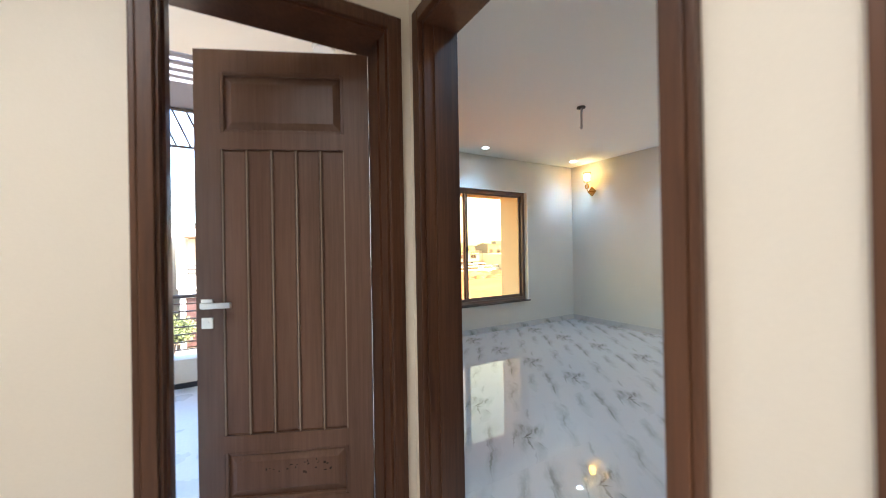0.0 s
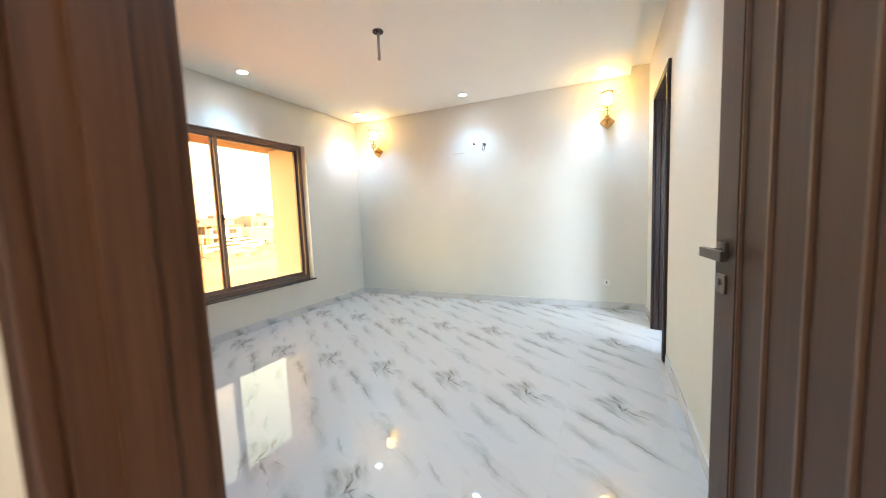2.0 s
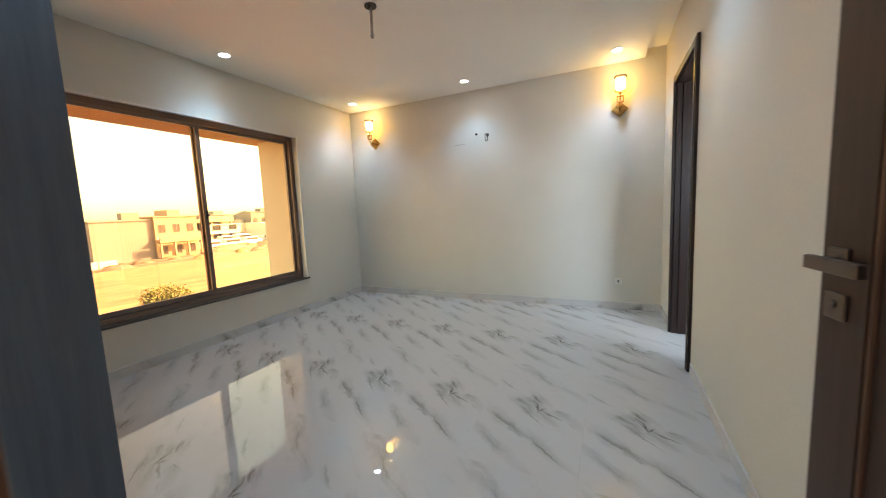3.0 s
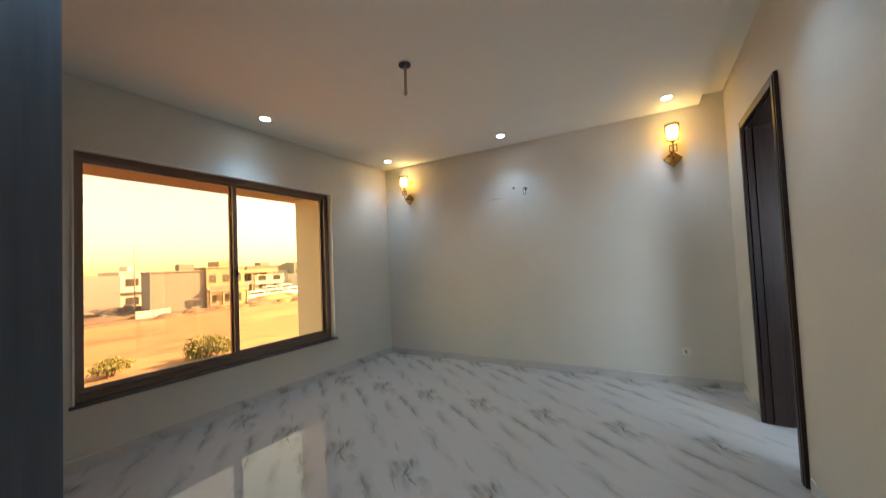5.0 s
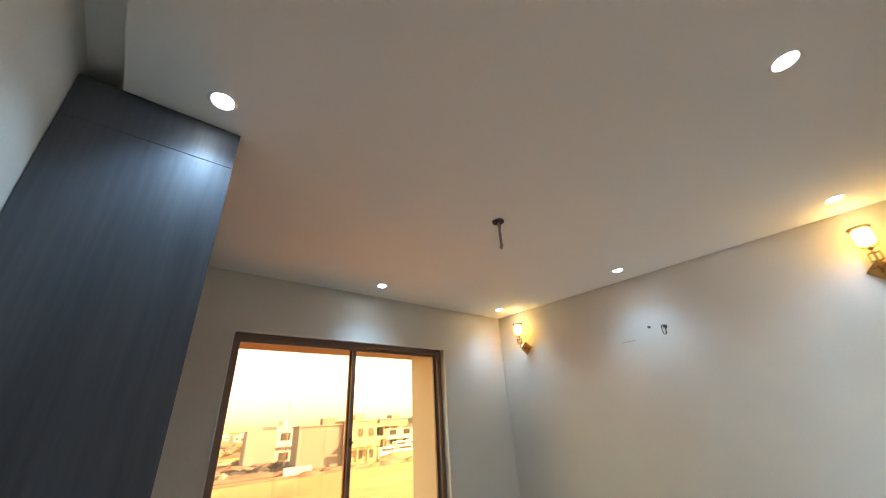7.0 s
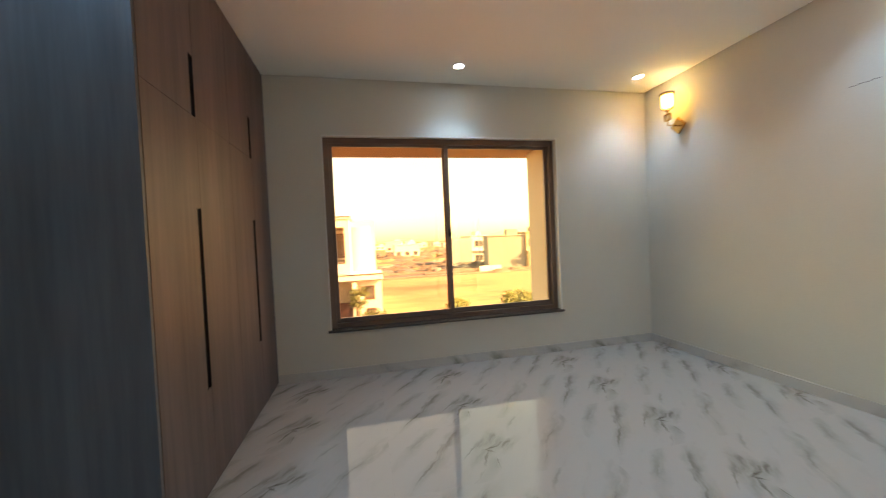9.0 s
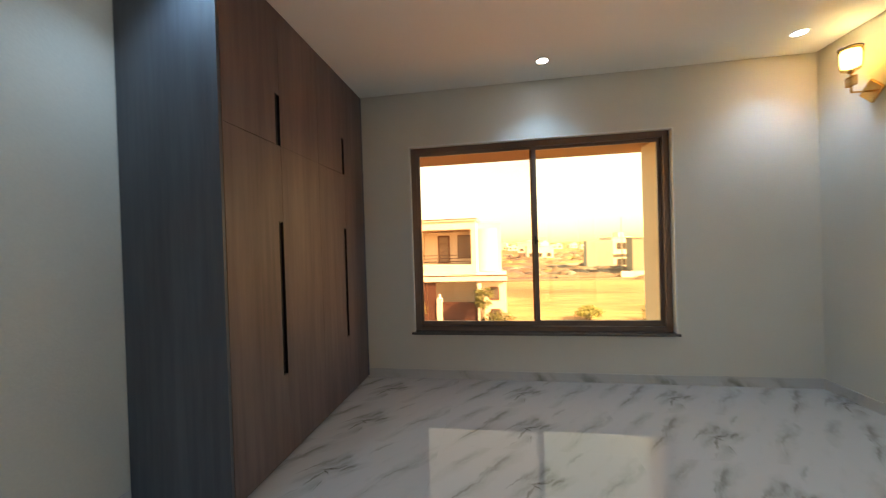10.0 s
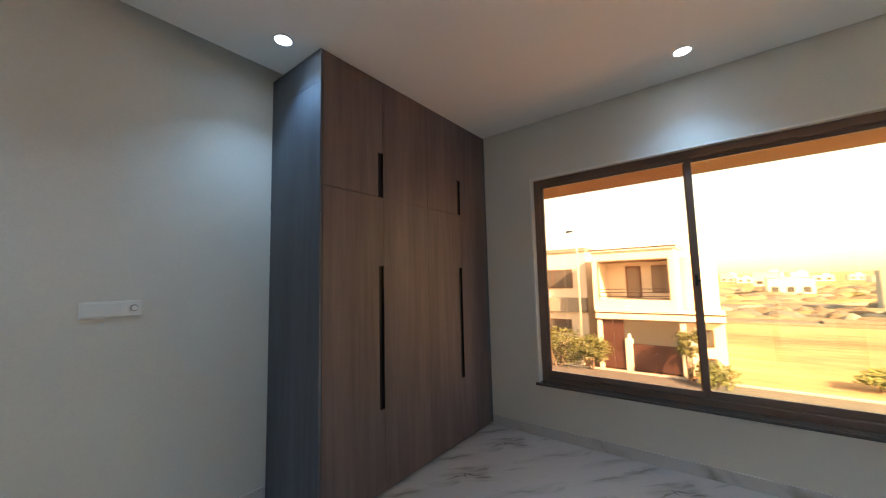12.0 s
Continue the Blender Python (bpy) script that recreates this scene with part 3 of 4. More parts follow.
# ---- wardrobe ----
def wardrobe():
    e = thing("wardrobe", pose(XW, -1.91, 0), "tall grey-brown laminate wardrobe with black recessed grips, built to the ceiling", "wardrobe")
    w, d, h = 1.905, 0.60, ZC - 0.004
    boxes("body", [(0.003, d - 0.026, 0.019, w - 0.001, 0.07, h - 0.01)], LAMINATE, e)
    boxes("side_panel", [(0.003, d - 0.002, 0, 0.018, 0, 2.627)], PANELGREY, e, "dark grey laminate end panel", 0.001)
    boxes("top_side_panel", [(0.003, d - 0.002, 0, 0.018, 2.6285, h)], PANELGREY, e, "dark grey laminate end strip under the ceiling", 0.001)
    boxes("plinth", [(0.003, d - 0.03, 0.019, w - 0.001, 0, 0.066)], LAMINATE, e)
    boxes("filler_strip", [(d - 0.024, d - 0.003, w - 0.045, w - 0.001, 0.02, h)], PANELGREY, e)
    zs = 1.975
    ys = [0.019, 0.505, 0.985, 1.447, w - 0.046]
    for i in range(4):
        grip = i % 2 == 0
        for z0, z1, name, g0, g1 in ((0.02, zs - 0.0015, "lower_door", 0.536, 1.495), (zs + 0.0015, h - 0.004, "upper_door", 1.98, 2.295)):
            a, b = ys[i] + 0.0012, ys[i + 1] - 0.0012
            z0, z1 = (z0, z1 + (0 if grip else 0.0011)) if name == "lower_door" else (z0 - (0 if grip else 0.0011), z1)
            bm = bmesh.new()
            if grip:
                box(bm, d - 0.022, d, a, b - 0.045, z0, z1)
                if g0 > z0 + 0.02:
                    box(bm, d - 0.022, d, b - 0.045, b, z0, g0)
                box(bm, d - 0.022, d, b - 0.045, b, g1, z1)
            else:
                box(bm, d - 0.022, d, a, b, z0, z1)
            door = part(name, bm, LAMINATE, e)
            if grip:
                boxes("grip", [(d - 0.021, d - 0.015, b - 0.044, b - 0.001, max(g0, z0) + 0.001, g1 - 0.001), (d - 0.015, d + 0.002, b - 0.045, b - 0.042, max(g0, z0), g1), (d - 0.015, d + 0.001, b - 0.0025, b, max(g0, z0), g1), (d - 0.015, d, b - 0.042, b - 0.0025, g1 - 0.003, g1)], GROOVE, door, "black recessed grip")


wardrobe()

# ---- ceiling lights ----
def downlight():
    e = thing("recessed_ceiling_light", Matrix(), "round white recessed ceiling light, lit", "ceiling light", "recessed ceiling lights")
    bm = bmesh.new()
    n = 32
    prof = [(0.0435, 0.0035), (0.0455, -0.003), (0.052, -0.006), (0.060, -0.0005)]
    rings = [[bm.verts.new((r * math.cos(2 * math.pi * i / n), r * math.sin(2 * math.pi * i / n), z)) for i in range(n)] for r, z in prof]
    for a, b in zip(rings, rings[1:]):
        for i in range(n):
            bm.faces.new((a[i], a[(i + 1) % n], b[(i + 1) % n], b[i]))
    part("rim", bm, METAL, e, "satin metal rim")
    bm = bmesh.new()
    cyl(bm, (0, 0, -0.0015), (0, 0, -0.0005), 0.0435, n=28)
    part("diffuser", bm, LED, e)
    return e


first = downlight()
spots = [(x, y) for x in (-0.40, -2.29, -4.157) for y in (-0.375, -2.09, -3.78) if (x, y) not in ((-2.29, -2.09), (-4.157, -0.375))]
first.matrix_basis = pose(*spots[0], ZC)
for x, y in spots[1:]:
    copy_thing(first, pose(x, y, ZC))
lamp = bpy.data.lights.new("downlight_lamp", "SPOT")
lamp.energy, lamp.color, lamp.spot_size, lamp.spot_blend, lamp.shadow_soft_size = DOWNLIGHT_W, (0.43, 0.71, 1.0), radians(114), 0.9, 0.02
for x, y in spots:
    new("downlight_lamp", lamp).matrix_basis = pose(x, y, ZC - 0.012)

# ---- fan hook ----
def fan_hook():
    e = thing("fan_hook", pose(-2.29, -2.07, ZC), "bare galvanised fan rod hanging from a small open ceiling box", "fan hook")
    bm = bmesh.new()
    cyl(bm, (0, 0, 0), (0, 0, -0.012), 0.045, n=20)
    part("ceiling_box", bm, GAP, e, "dark round ceiling box")
    bm = bmesh.new()
    cyl(bm, (0.004, 0, -0.01), (0, 0, -0.235), 0.011, n=12)
    cyl(bm, (0, -0.02, -0.215), (0, 0.02, -0.215), 0.004, n=8)
    part("rod", bm, PIPE, e)
    bm = bmesh.new()
    cyl(bm, (0.03, 0.01, -0.008), (0.028, 0.012, -0.045), 0.006, n=8)
    part("wire", bm, RUBBER, e, "short black wire end")
    bm = bmesh.new()
    cyl(bm, (-0.03, -0.01, -0.008), (-0.034, -0.012, -0.03), 0.008, n=8)
    part("wire", bm, RUBBER, e, "short black wire end")


fan_hook()

# ---- wall lamps ----
def sconce():
    """Faces -x; origin on the wall."""
    e = thing("wall_lamp", Matrix(), "gold wall lamp with diamond back plate and lit frosted shade", "wall lamp", "wall lamps on the bedroom wall")
    bm = bmesh.new()
    box(bm, -0.022, -0.0005, -0.062, 0.062, -0.062, 0.062, 0.004)
    bmesh.ops.rotate(bm, verts=bm.verts, matrix=Matrix.Rotation(radians(45), 3, "X"))
    part("back_plate", bm, GOLD, e)
    bm = bmesh.new()
    cyl(bm, (-0.02, 0, 0), (-0.14, 0, 0.0), 0.007, n=10)
    cyl(bm, (-0.14, 0, 0.0), (-0.14, 0, 0.155), 0.007, n=10)
    cyl(bm, (-0.14, 0, 0.135), (-0.14, 0, 0.150), 0.012, 0.026, n=16)
    part("arm", bm, GOLD, e)
    bm = bmesh.new()
    for a, b, c, d in ((-0.035, 0.035, 0.045, 0.053), (-0.035, 0.035, 0.107, 0.115), (-0.035, -0.027, 0.053, 0.107), (0.027, 0.035, 0.053, 0.107)):
        box(bm, -0.152, -0.144, a, b, c, d, 0.001)
        box(bm, -0.136, -0.128, a, b, c, d, 0.001)
    part("open_frame", bm, GOLD, e, "small square gold ornament")
    bm = bmesh.new()
    n = 28
    prof = [(0.030, 0.155), (0.050, 0.160), (0.057, 0.175), (0.064, 0.240), (0.066, 0.285), (0.064, 0.318), (0.059, 0.318), (0.061, 0.285), (0.052, 0.178), (0.02, 0.165)]
    rings = [[bm.verts.new((-0.14 + r * math.cos(2 * math.pi * i / n), r * math.sin(2 * math.pi * i / n), z)) for i in range(n)] for r, z in prof]
    for a, b in zip(rings, rings[1:]):
        for i in range(n):
            bm.faces.new((a[i], a[(i + 1) % n], b[(i + 1) % n], b[i]))
    bm.faces.new(rings[-1])
    outer = part("shade", bm, SMOKE, e, "smoky glass shade round a lit frosted tube")
    bm = bmesh.new()
    rings = [[bm.verts.new((-0.14 + r * math.cos(2 * math.pi * i / n), r * math.sin(2 * math.pi * i / n), z)) for i in range(n)] for r, z in ((0.030, 0.176), (0.047, 0.184), (0.053, 0.205), (0.056, 0.285), (0.050, 0.302), (0.020, 0.308))]
    for a, b in zip(rings, rings[1:]):
        for i in range(n):
            bm.faces.new((a[i], a[(i + 1) % n], b[(i + 1) % n], b[i]))
    bm.faces.new(rings[-1])
    bm.faces.new(rings[0][::-1])
    part("lit_tube", bm, SHADE, outer, "lit warm white tube")
    bm = bmesh.new()
    rings = [[bm.verts.new((-0.14 + r * math.cos(2 * math.pi * i / n), r * math.sin(2 * math.pi * i / n), z)) for i in range(n)] for r, z in ((0.0655, 0.314), (0.068, 0.316), (0.067, 0.322), (0.059, 0.322))]
    for a, b in zip(rings, rings[1:]):
        for i in range(n):
            bm.faces.new((a[i], a[(i + 1) % n], b[(i + 1) % n], b[i]))
    part("rim", bm, BRONZE, e, "dark metal shade rim")
    return e


first = sconce()
first.matrix_basis = pose(0, -0.455, 2.33)
copy_thing(first, pose(0, -3.82, 2.33))

# ---- services on the walls ----
def conduit():
    e = thing("air_conditioner_outlet", pose(0, -2.245, 2.225), "open conduit with loose wires where an air conditioner will hang", "wiring outlet")
    bm = bmesh.new()
    cyl(bm, (-0.003, 0, 0.02), (0.0, 0, 0.02), 0.021, n=14)
    part("hole", bm, GAP, e, "dark open hole")
    cu = bpy.data.curves.new("wire", "CURVE")
    cu.dimensions, cu.bevel_depth, cu.bevel_resolution = "3D", 0.004, 2
    for pts in (((0, 0, 0.02), (-0.05, 0.01, 0.03), (-0.06, 0.018, -0.02), (-0.03, 0.012, -0.06), (-0.02, -0.008, -0.04)), ((0, 0.01, 0.02), (-0.04, -0.01, 0.0), (-0.045, -0.005, -0.05))):
        sp = cu.splines.new("BEZIER")
        sp.bezier_points.add(len(pts) - 1)
        for p, q in zip(sp.bezier_points, pts):
            p.co, p.handle_left_type, p.handle_right_type = q, "AUTO", "AUTO"
    w = new("wire", cu)
    cu.materials.append(RUBBER)
    w.parent = e
    e2 = thing("pipe_outlet", pose(0, -2.09, 2.27), "small dark pipe stub in the wall", "pipe outlet")
    bm = bmesh.new()
    cyl(bm, (-0.02, 0, 0), (0.0, 0, 0), 0.013, n=12)
    cyl(bm, (-0.03, 0, -0.008), (0.0, 0, -0.008), 0.006, n=8)
    part("stub", bm, RUBBER, e2)
    bm = bmesh.new()
    for i in range(7):
        y = -1.92 + i * 0.022
        box(bm, -0.0012, -0.0002, y, y + 0.022, 2.158 + 0.003 * math.sin(i * 2.1), 2.163 + 0.003 * math.sin(i * 2.1))
    tagged(part("wall_scratch", bm, CRACK), "short scratch in the wall plaster", "scratch")


conduit()


def plate(name, w, h, label, m, holes=()):
    e = thing(name, m, label, "switch" if "switch" in name else "socket")
    boxes("cover", [(-w / 2, w / 2, -0.008, 0, -h / 2, h / 2)], PLASTIC, e, bevel=0.002)
    for i, (x, z, ww, hh) in enumerate(holes):
        boxes("insert", [(x - ww / 2, x + ww / 2, -0.011, -0.0081, z - hh / 2, z + hh / 2)], GAP if ww < 0.02 else PLASTIC, e, "small insert", 0.001)
    return e


plate("wall_socket", 0.075, 0.075, "white wall socket low on the bedroom wall", pose(0, -3.82, 0.338, 0, 0, -90), ((0, 0, 0.016, 0.03),))
board = plate("switch_board", 0.235, 0.080, "white switch board with blank rocker and round dimmer knob", pose(XW, -2.708, 1.275, 0, 0, 90), ((-0.035, 0, 0.145, 0.062),))
for name, rad, d0, d1, material, words in (("knob_ring", 0.017, -0.0092, -0.0081, GAP, "dark ring round the knob"), ("knob", 0.0135, -0.020, -0.0093, PLASTIC, "round white dimmer knob")):
    bm = bmesh.new()
    cyl(bm, (0.088, d1, 0.002), (0.088, d0, 0.002), rad, n=24)
    part(name, bm, material, board, words)

# ---- hall lights (unseen above the walker, added to light the hall) ----
for i, (x, y) in enumerate(((-6.1, -4.2), (-6.1, -5.2))):
    copy_thing(bpy.data.objects["recessed_ceiling_light"], pose(x, y, ZC))
    hl = bpy.data.lights.get("hall_fill_lamp") or bpy.data.lights.new("hall_fill_lamp", "SPOT")
    hl.energy, hl.color, hl.spot_size, hl.spot_blend, hl.shadow_soft_size = HALL_W, (1.0, 0.93, 0.84), radians(150), 1.0, 0.05
    new("hall_fill_lamp", hl).matrix_basis = pose(x, y, ZC - 0.012)

# ---- terrace ----
setting("terrace_floor", [(-8.2, HX, HY + T, 0.35, -0.011, -0.001)], TERRACE, "pale tiled terrace floor")
setting("terrace_parapet", [(-8.2, HX, -0.22, -0.02, 0.0, 0.28)], OUTPAINT, "low rendered terrace parapet")
setting("terrace_ceiling", [(-8.2, HX, HY + T, -1.36, ZC, 3.1)], HALLPAINT, "cream terrace ceiling")
setting("terrace_beam", [(-8.2, HX, -0.80, -0.05, ZC, 3.1)], SLATSHADE, "beam along the terrace front, coloured grey for its shade")
setting("wall_terrace_west", [(-8.43, -8.2, HY + T, -0.02, -0.2, 3.1)], OUTPAINT)


def terrace():
    e = thing("terrace_pergola", Matrix(), "row of thin pergola slats, greyed for shade, with open gaps over the terrace", "pergola")
    for i in range(4):
        y = -1.325 + i * 0.134
        boxes("slat", [(-8.2, HX, y, y + 0.070, ZC + 0.004, ZC + 0.020)], SLATSHADE, e, bevel=0.004)
    r = thing("terrace_railing", Matrix(), "dark metal terrace railing with level bars on the parapet", "railing")
    for i in range(8):
        z = 0.36 + i * 0.078
        bm = bmesh.new()
        cyl(bm, (-8.2, -0.12, z), (HX, -0.12, z), 0.008 if i < 7 else 0.018, n=10)
        part("bar", bm, BRONZE, r)
    for i in range(5):
        x = -7.86 + i * 0.59
        boxes("post", [(x - 0.014, x + 0.014, -0.145, -0.095, 0.28, 0.90)], BRONZE, r, bevel=0.002)
    setting("terrace_skirting", [(-8.2, HX, -0.235, -0.2205, 0.0, 0.05)], GROOVE, "dark strip along the foot of the parapet")
    g = thing("terrace_truss", Matrix(), "dark metal truss across the terrace front", "truss")
    bm = bmesh.new()
    cyl(bm, (-8.2, -0.12, 2.44), (HX, -0.12, 2.44), 0.014, n=8)
    cyl(bm, (-8.2, -0.12, 2.82), (HX, -0.12, 2.82), 0.018, n=8)
    part("rail", bm, BRONZE, g)
    for i in range(26):
        x = -8.1 + i * 0.12
        bm = bmesh.new()
        cyl(bm, (x, -0.12, 2.82), (x + 0.16, -0.12, 2.44), 0.010, n=6)
        part("brace", bm, BRONZE, g)


terrace()
tl = thing("terrace_ceiling_light", pose(-4.93, -1.93, ZC), "round surface light on the terrace ceiling, unlit", "ceiling light")
bm = bmesh.new()
cyl(bm, (0, 0, 0), (0, 0, -0.03), 0.085, 0.075, n=24)
part("housing", bm, PLASTIC, tl)

# ---- outside ----
setting("lower_storey", [(-8.2, T, -7.0, 0.2, GROUND, -0.26)], OUTPAINT, "rendered lower storey")


def land(y):
    """Height of the land: the plots beyond the open sand lie lower, then rise slowly."""
    return GROUND - 0.7 * min(1, max(0, (y - 44) / 8)) + 0.012 * min(60, max(0, y - 90))


bm = bmesh.new()
xs = [-1500, -600, -300, -160] + [-100 + 8 * i for i in range(26)] + [160, 300, 600, 1500]
ysv = [-60, -10, 0, 4, 8, 12, 14.4, 18.4] + [20 + 4 * i for i in range(30)] + [160, 200, 280, 400, 700, 1500, 3000]
grid = []
for y in ysv:
    row = []
    for x in xs:
        z = land(y)
        if y > 46:
            z += 0.15 * noise.noise(Vector((x * 0.05, y * 0.05, 0)))
        if y > 250:
            z += 0.006 * (y - 250) * (0.55 + 0.45 * noise.noise(Vector((x * 0.004, 0, 7)))) * (1 if y < 1600 else 0.5)
        row.append(bm.verts.new((x, y, z)))
    grid.append(row)
for a, b in zip(grid, grid[1:]):
    for i in range(len(xs) - 1):
        bm.faces.new((a[i], a[i + 1], b[i + 1], b[i]))
tagged(part("ground", bm, SAND), "bare sandy ground of open building plots", kind="structure")
setting("road", [(-80, 90, 14.6, 18.2, GROUND + 0.005, GROUND + 0.03)], ASPHALT, "worn street in front of the houses")
setting("kerb", [(-80, 90, 14.4, 14.6, GROUND, GROUND + 0.14), (-80, 90, 18.2, 18.35, GROUND, GROUND + 0.12)], KERB, "concrete kerb", bevel=0.02)
setting("far_ground", [(-70, 120, 57.5, 100, land(60) - 0.5, land(60) + 0.16)], GRIT, "rough trodden earth of the far plots")
setting("far_road", [(-60, 140, 52.0, 56.5, land(55) - 0.2, land(55) + 0.17)], ASPHALT, "street beyond the open plots")
setting("far_kerb", [(-60, 140, 50.6, 51.9, land(55) - 0.2, land(55) + 0.40)], DIRT, "low earth bank along the far street", bevel=0.3)


setting("far_plot", [(-3, 12.5, 62, 84, land(60) - 0.5, land(60) + 0.45)], ASPHALT, "grey hard-surfaced plot among the sand")


def opening(parent, x0, x1, y, z0, z1, material, name="window", fr=0.06, frame_mat=None):
    """A framed window or door on a wall facing -y."""
    w = boxes(name, [(x0, x1, y - 0.05, y + 0.02, z0, z1)], frame_mat or BROWNDOOR, parent, bevel=0.01)
    n = 2 if x1 - x0 > 0.9 else 1
    dx = (x1 - x0 - fr) / n
    for i in range(n):
        boxes("pane", [(x0 + fr + i * dx, x0 + i * dx + dx, y - 0.062, y - 0.052, z0 + fr, z1 - fr)], material, w)


def villa():
    """The finished house over the street, with a framed balcony above a gate."""
    e = thing("house", Matrix(), "cream two-storey house with a framed balcony and a red-brown gate", "house")
    G = GROUND
    boxes("wall", [(-8.25, -2.6, 21.4, 31, G, 2.85)], WHITEHOUSE, e)
    boxes("side_wing", [(-4.0, -2.35, 19.4, 21.4, G, -0.75)], WHITEHOUSE, e)
    boxes("balcony_surround", [(-8.3, -7.98, 18.9, 21.4, -0.50, 2.85), (-4.45, -4.15, 18.9, 21.4, -0.50, 2.85), (-7.98, -4.45, 18.9, 21.4, 2.35, 2.85), (-7.98, -4.45, 18.9, 21.4, -0.50, 0.12)], WHITEHOUSE, e, bevel=0.02)
    boxes("lower_slab", [(-8.2, -2.3, 18.75, 21.4, -0.98, -0.52)], WHITEHOUSE, e, bevel=0.02)
    boxes("roof_slab", [(-8.4, -4.05, 18.8, 31, 2.852, 2.97)], WHITEHOUSE, e, bevel=0.02)
    # thin dark strips draw the edge shadows of roof, balcony opening and slab
    boxes("roof_edge_line", [(-8.42, -4.03, 18.76, 18.9, 2.972, 3.01), (-4.12, -4.03, 18.9, 31, 2.972, 3.01)], BRONZE, e, "thin dark line drawn for the edge shadow of the roof")
    boxes("inner_shade_line", [(-7.979, -7.93, 18.88, 18.96, 0.12, 2.35), (-4.50, -4.451, 18.88, 18.96, 0.12, 2.35), (-7.93, -4.50, 18.88, 18.96, 2.30, 2.349)], CURTAIN, e, "thin dark strip drawn for the shade inside the balcony surround")
    boxes("balcony_ceiling", [(-7.97, -4.46, 19.0, 21.38, 2.28, 2.345)], SOFFITOCHRE, e, "ochre balcony ceiling")
    boxes("slab_line", [(-8.22, -2.28, 18.72, 18.749, -0.60, -0.55), (-8.22, -2.28, 18.72, 18.749, -0.96, -0.92)], BRONZE, e, "thin dark lines drawn for the edge shadows along the slab")
    bm = bmesh.new()
    cyl(bm, (-3.6, 22.0, -0.5), (-3.6, 22.0, 2.44), 0.95, n=28)
    part("rounded_bay", bm, WHITEHOUSE, e)
    opening(e, -7.0, -6.15, 21.4, 0.12, 2.05, CURTAIN, "door", 0.12)
    opening(e, -5.6, -4.6, 21.4, 0.45, 2.05, CURTAIN)
    opening(e, -3.4, -2.8, 19.4, -2.2, -1.35, DARKGLASS)
    opening(e, -3.35, -2.75, 19.4, -3.4, -2.75, DARKGLASS)
    for z in (0.32, 0.52, 0.72):
        bm = bmesh.new()
        cyl(bm, (-7.98, 19.05, z), (-4.45, 19.05, z), 0.022, n=8)
        part("rail", bm, BRONZE, e)
    boxes("gate_post", [(-6.75, -6.4, 18.8, 19.15, G, -2.0)], WHITEHOUSE, e, bevel=0.02)
    boxes("gate_post", [(-8.15, -7.9, 18.8, 19.15, G, -1.0)], WHITEHOUSE, e, bevel=0.02)
    boxes("gate_post", [(-4.15, -3.9, 18.8, 19.15, G, -1.0)], WHITEHOUSE, e, bevel=0.02)
    bm = bmesh.new()
    cyl(bm, (-6.57, 18.98, -2.0), (-6.57, 18.98, -1.72), 0.10, 0.07, n=12)
    part("gate_lamp", bm, PLASTIC, e)
    bm = bmesh.new()
    for i in range(14):
        box(bm, -6.4 + i * 0.165, -6.4 + i * 0.165 + 0.155, 18.92, 18.98, G + 0.08, -2.3, 0.008)
    box(bm, -6.4, -4.1, 18.98, 19.0, G + 0.05, -2.25)
    part("gate", bm, REDGATE, e)
    boxes("side_gate", [(-7.88, -7.35, 18.9, 18.96, G + 0.08, -1.0), (-7.32, -6.78, 18.9, 18.96, G + 0.08, -1.0)], REDGATE, e, bevel=0.01)
    boxes("porch_wall", [(-6.3, -4.2, 21.2, 21.38, G, -1.0)], WHITEHOUSE, e)


villa()


def neighbour():
    e = thing("house", Matrix(), "pale two-storey house with long windows and a grey flank", "house")
    G = GROUND
    boxes("wall", [(-17.5, -9.15, 20.6, 31, G, 3.1)], WHITEHOUSE, e)
    boxes("roof_parapet", [(-17.6, -9.1, 20.5, 31.1, 3.1, 3.35)], GREYHOUSE, e, bevel=0.02)
    boxes("band", [(-17.6, -9.1, 20.2, 20.6, -0.75, 0.15)], GREYHOUSE, e, bevel=0.02)
    opening(e, -12.6, -10.0, 20.6, 0.75, 2.0, DARKGLASS)
    opening(e, -16.2, -13.6, 20.6, 0.75, 2.0, DARKGLASS)
    opening(e, -12.2, -10.2, 20.6, -2.1, -1.25, DARKGLASS)
    boxes("boundary_wall", [(-17.5, -9.0, 18.8, 19.0, G, -2.2)], WHITEHOUSE, e, bevel=0.02)


neighbour()


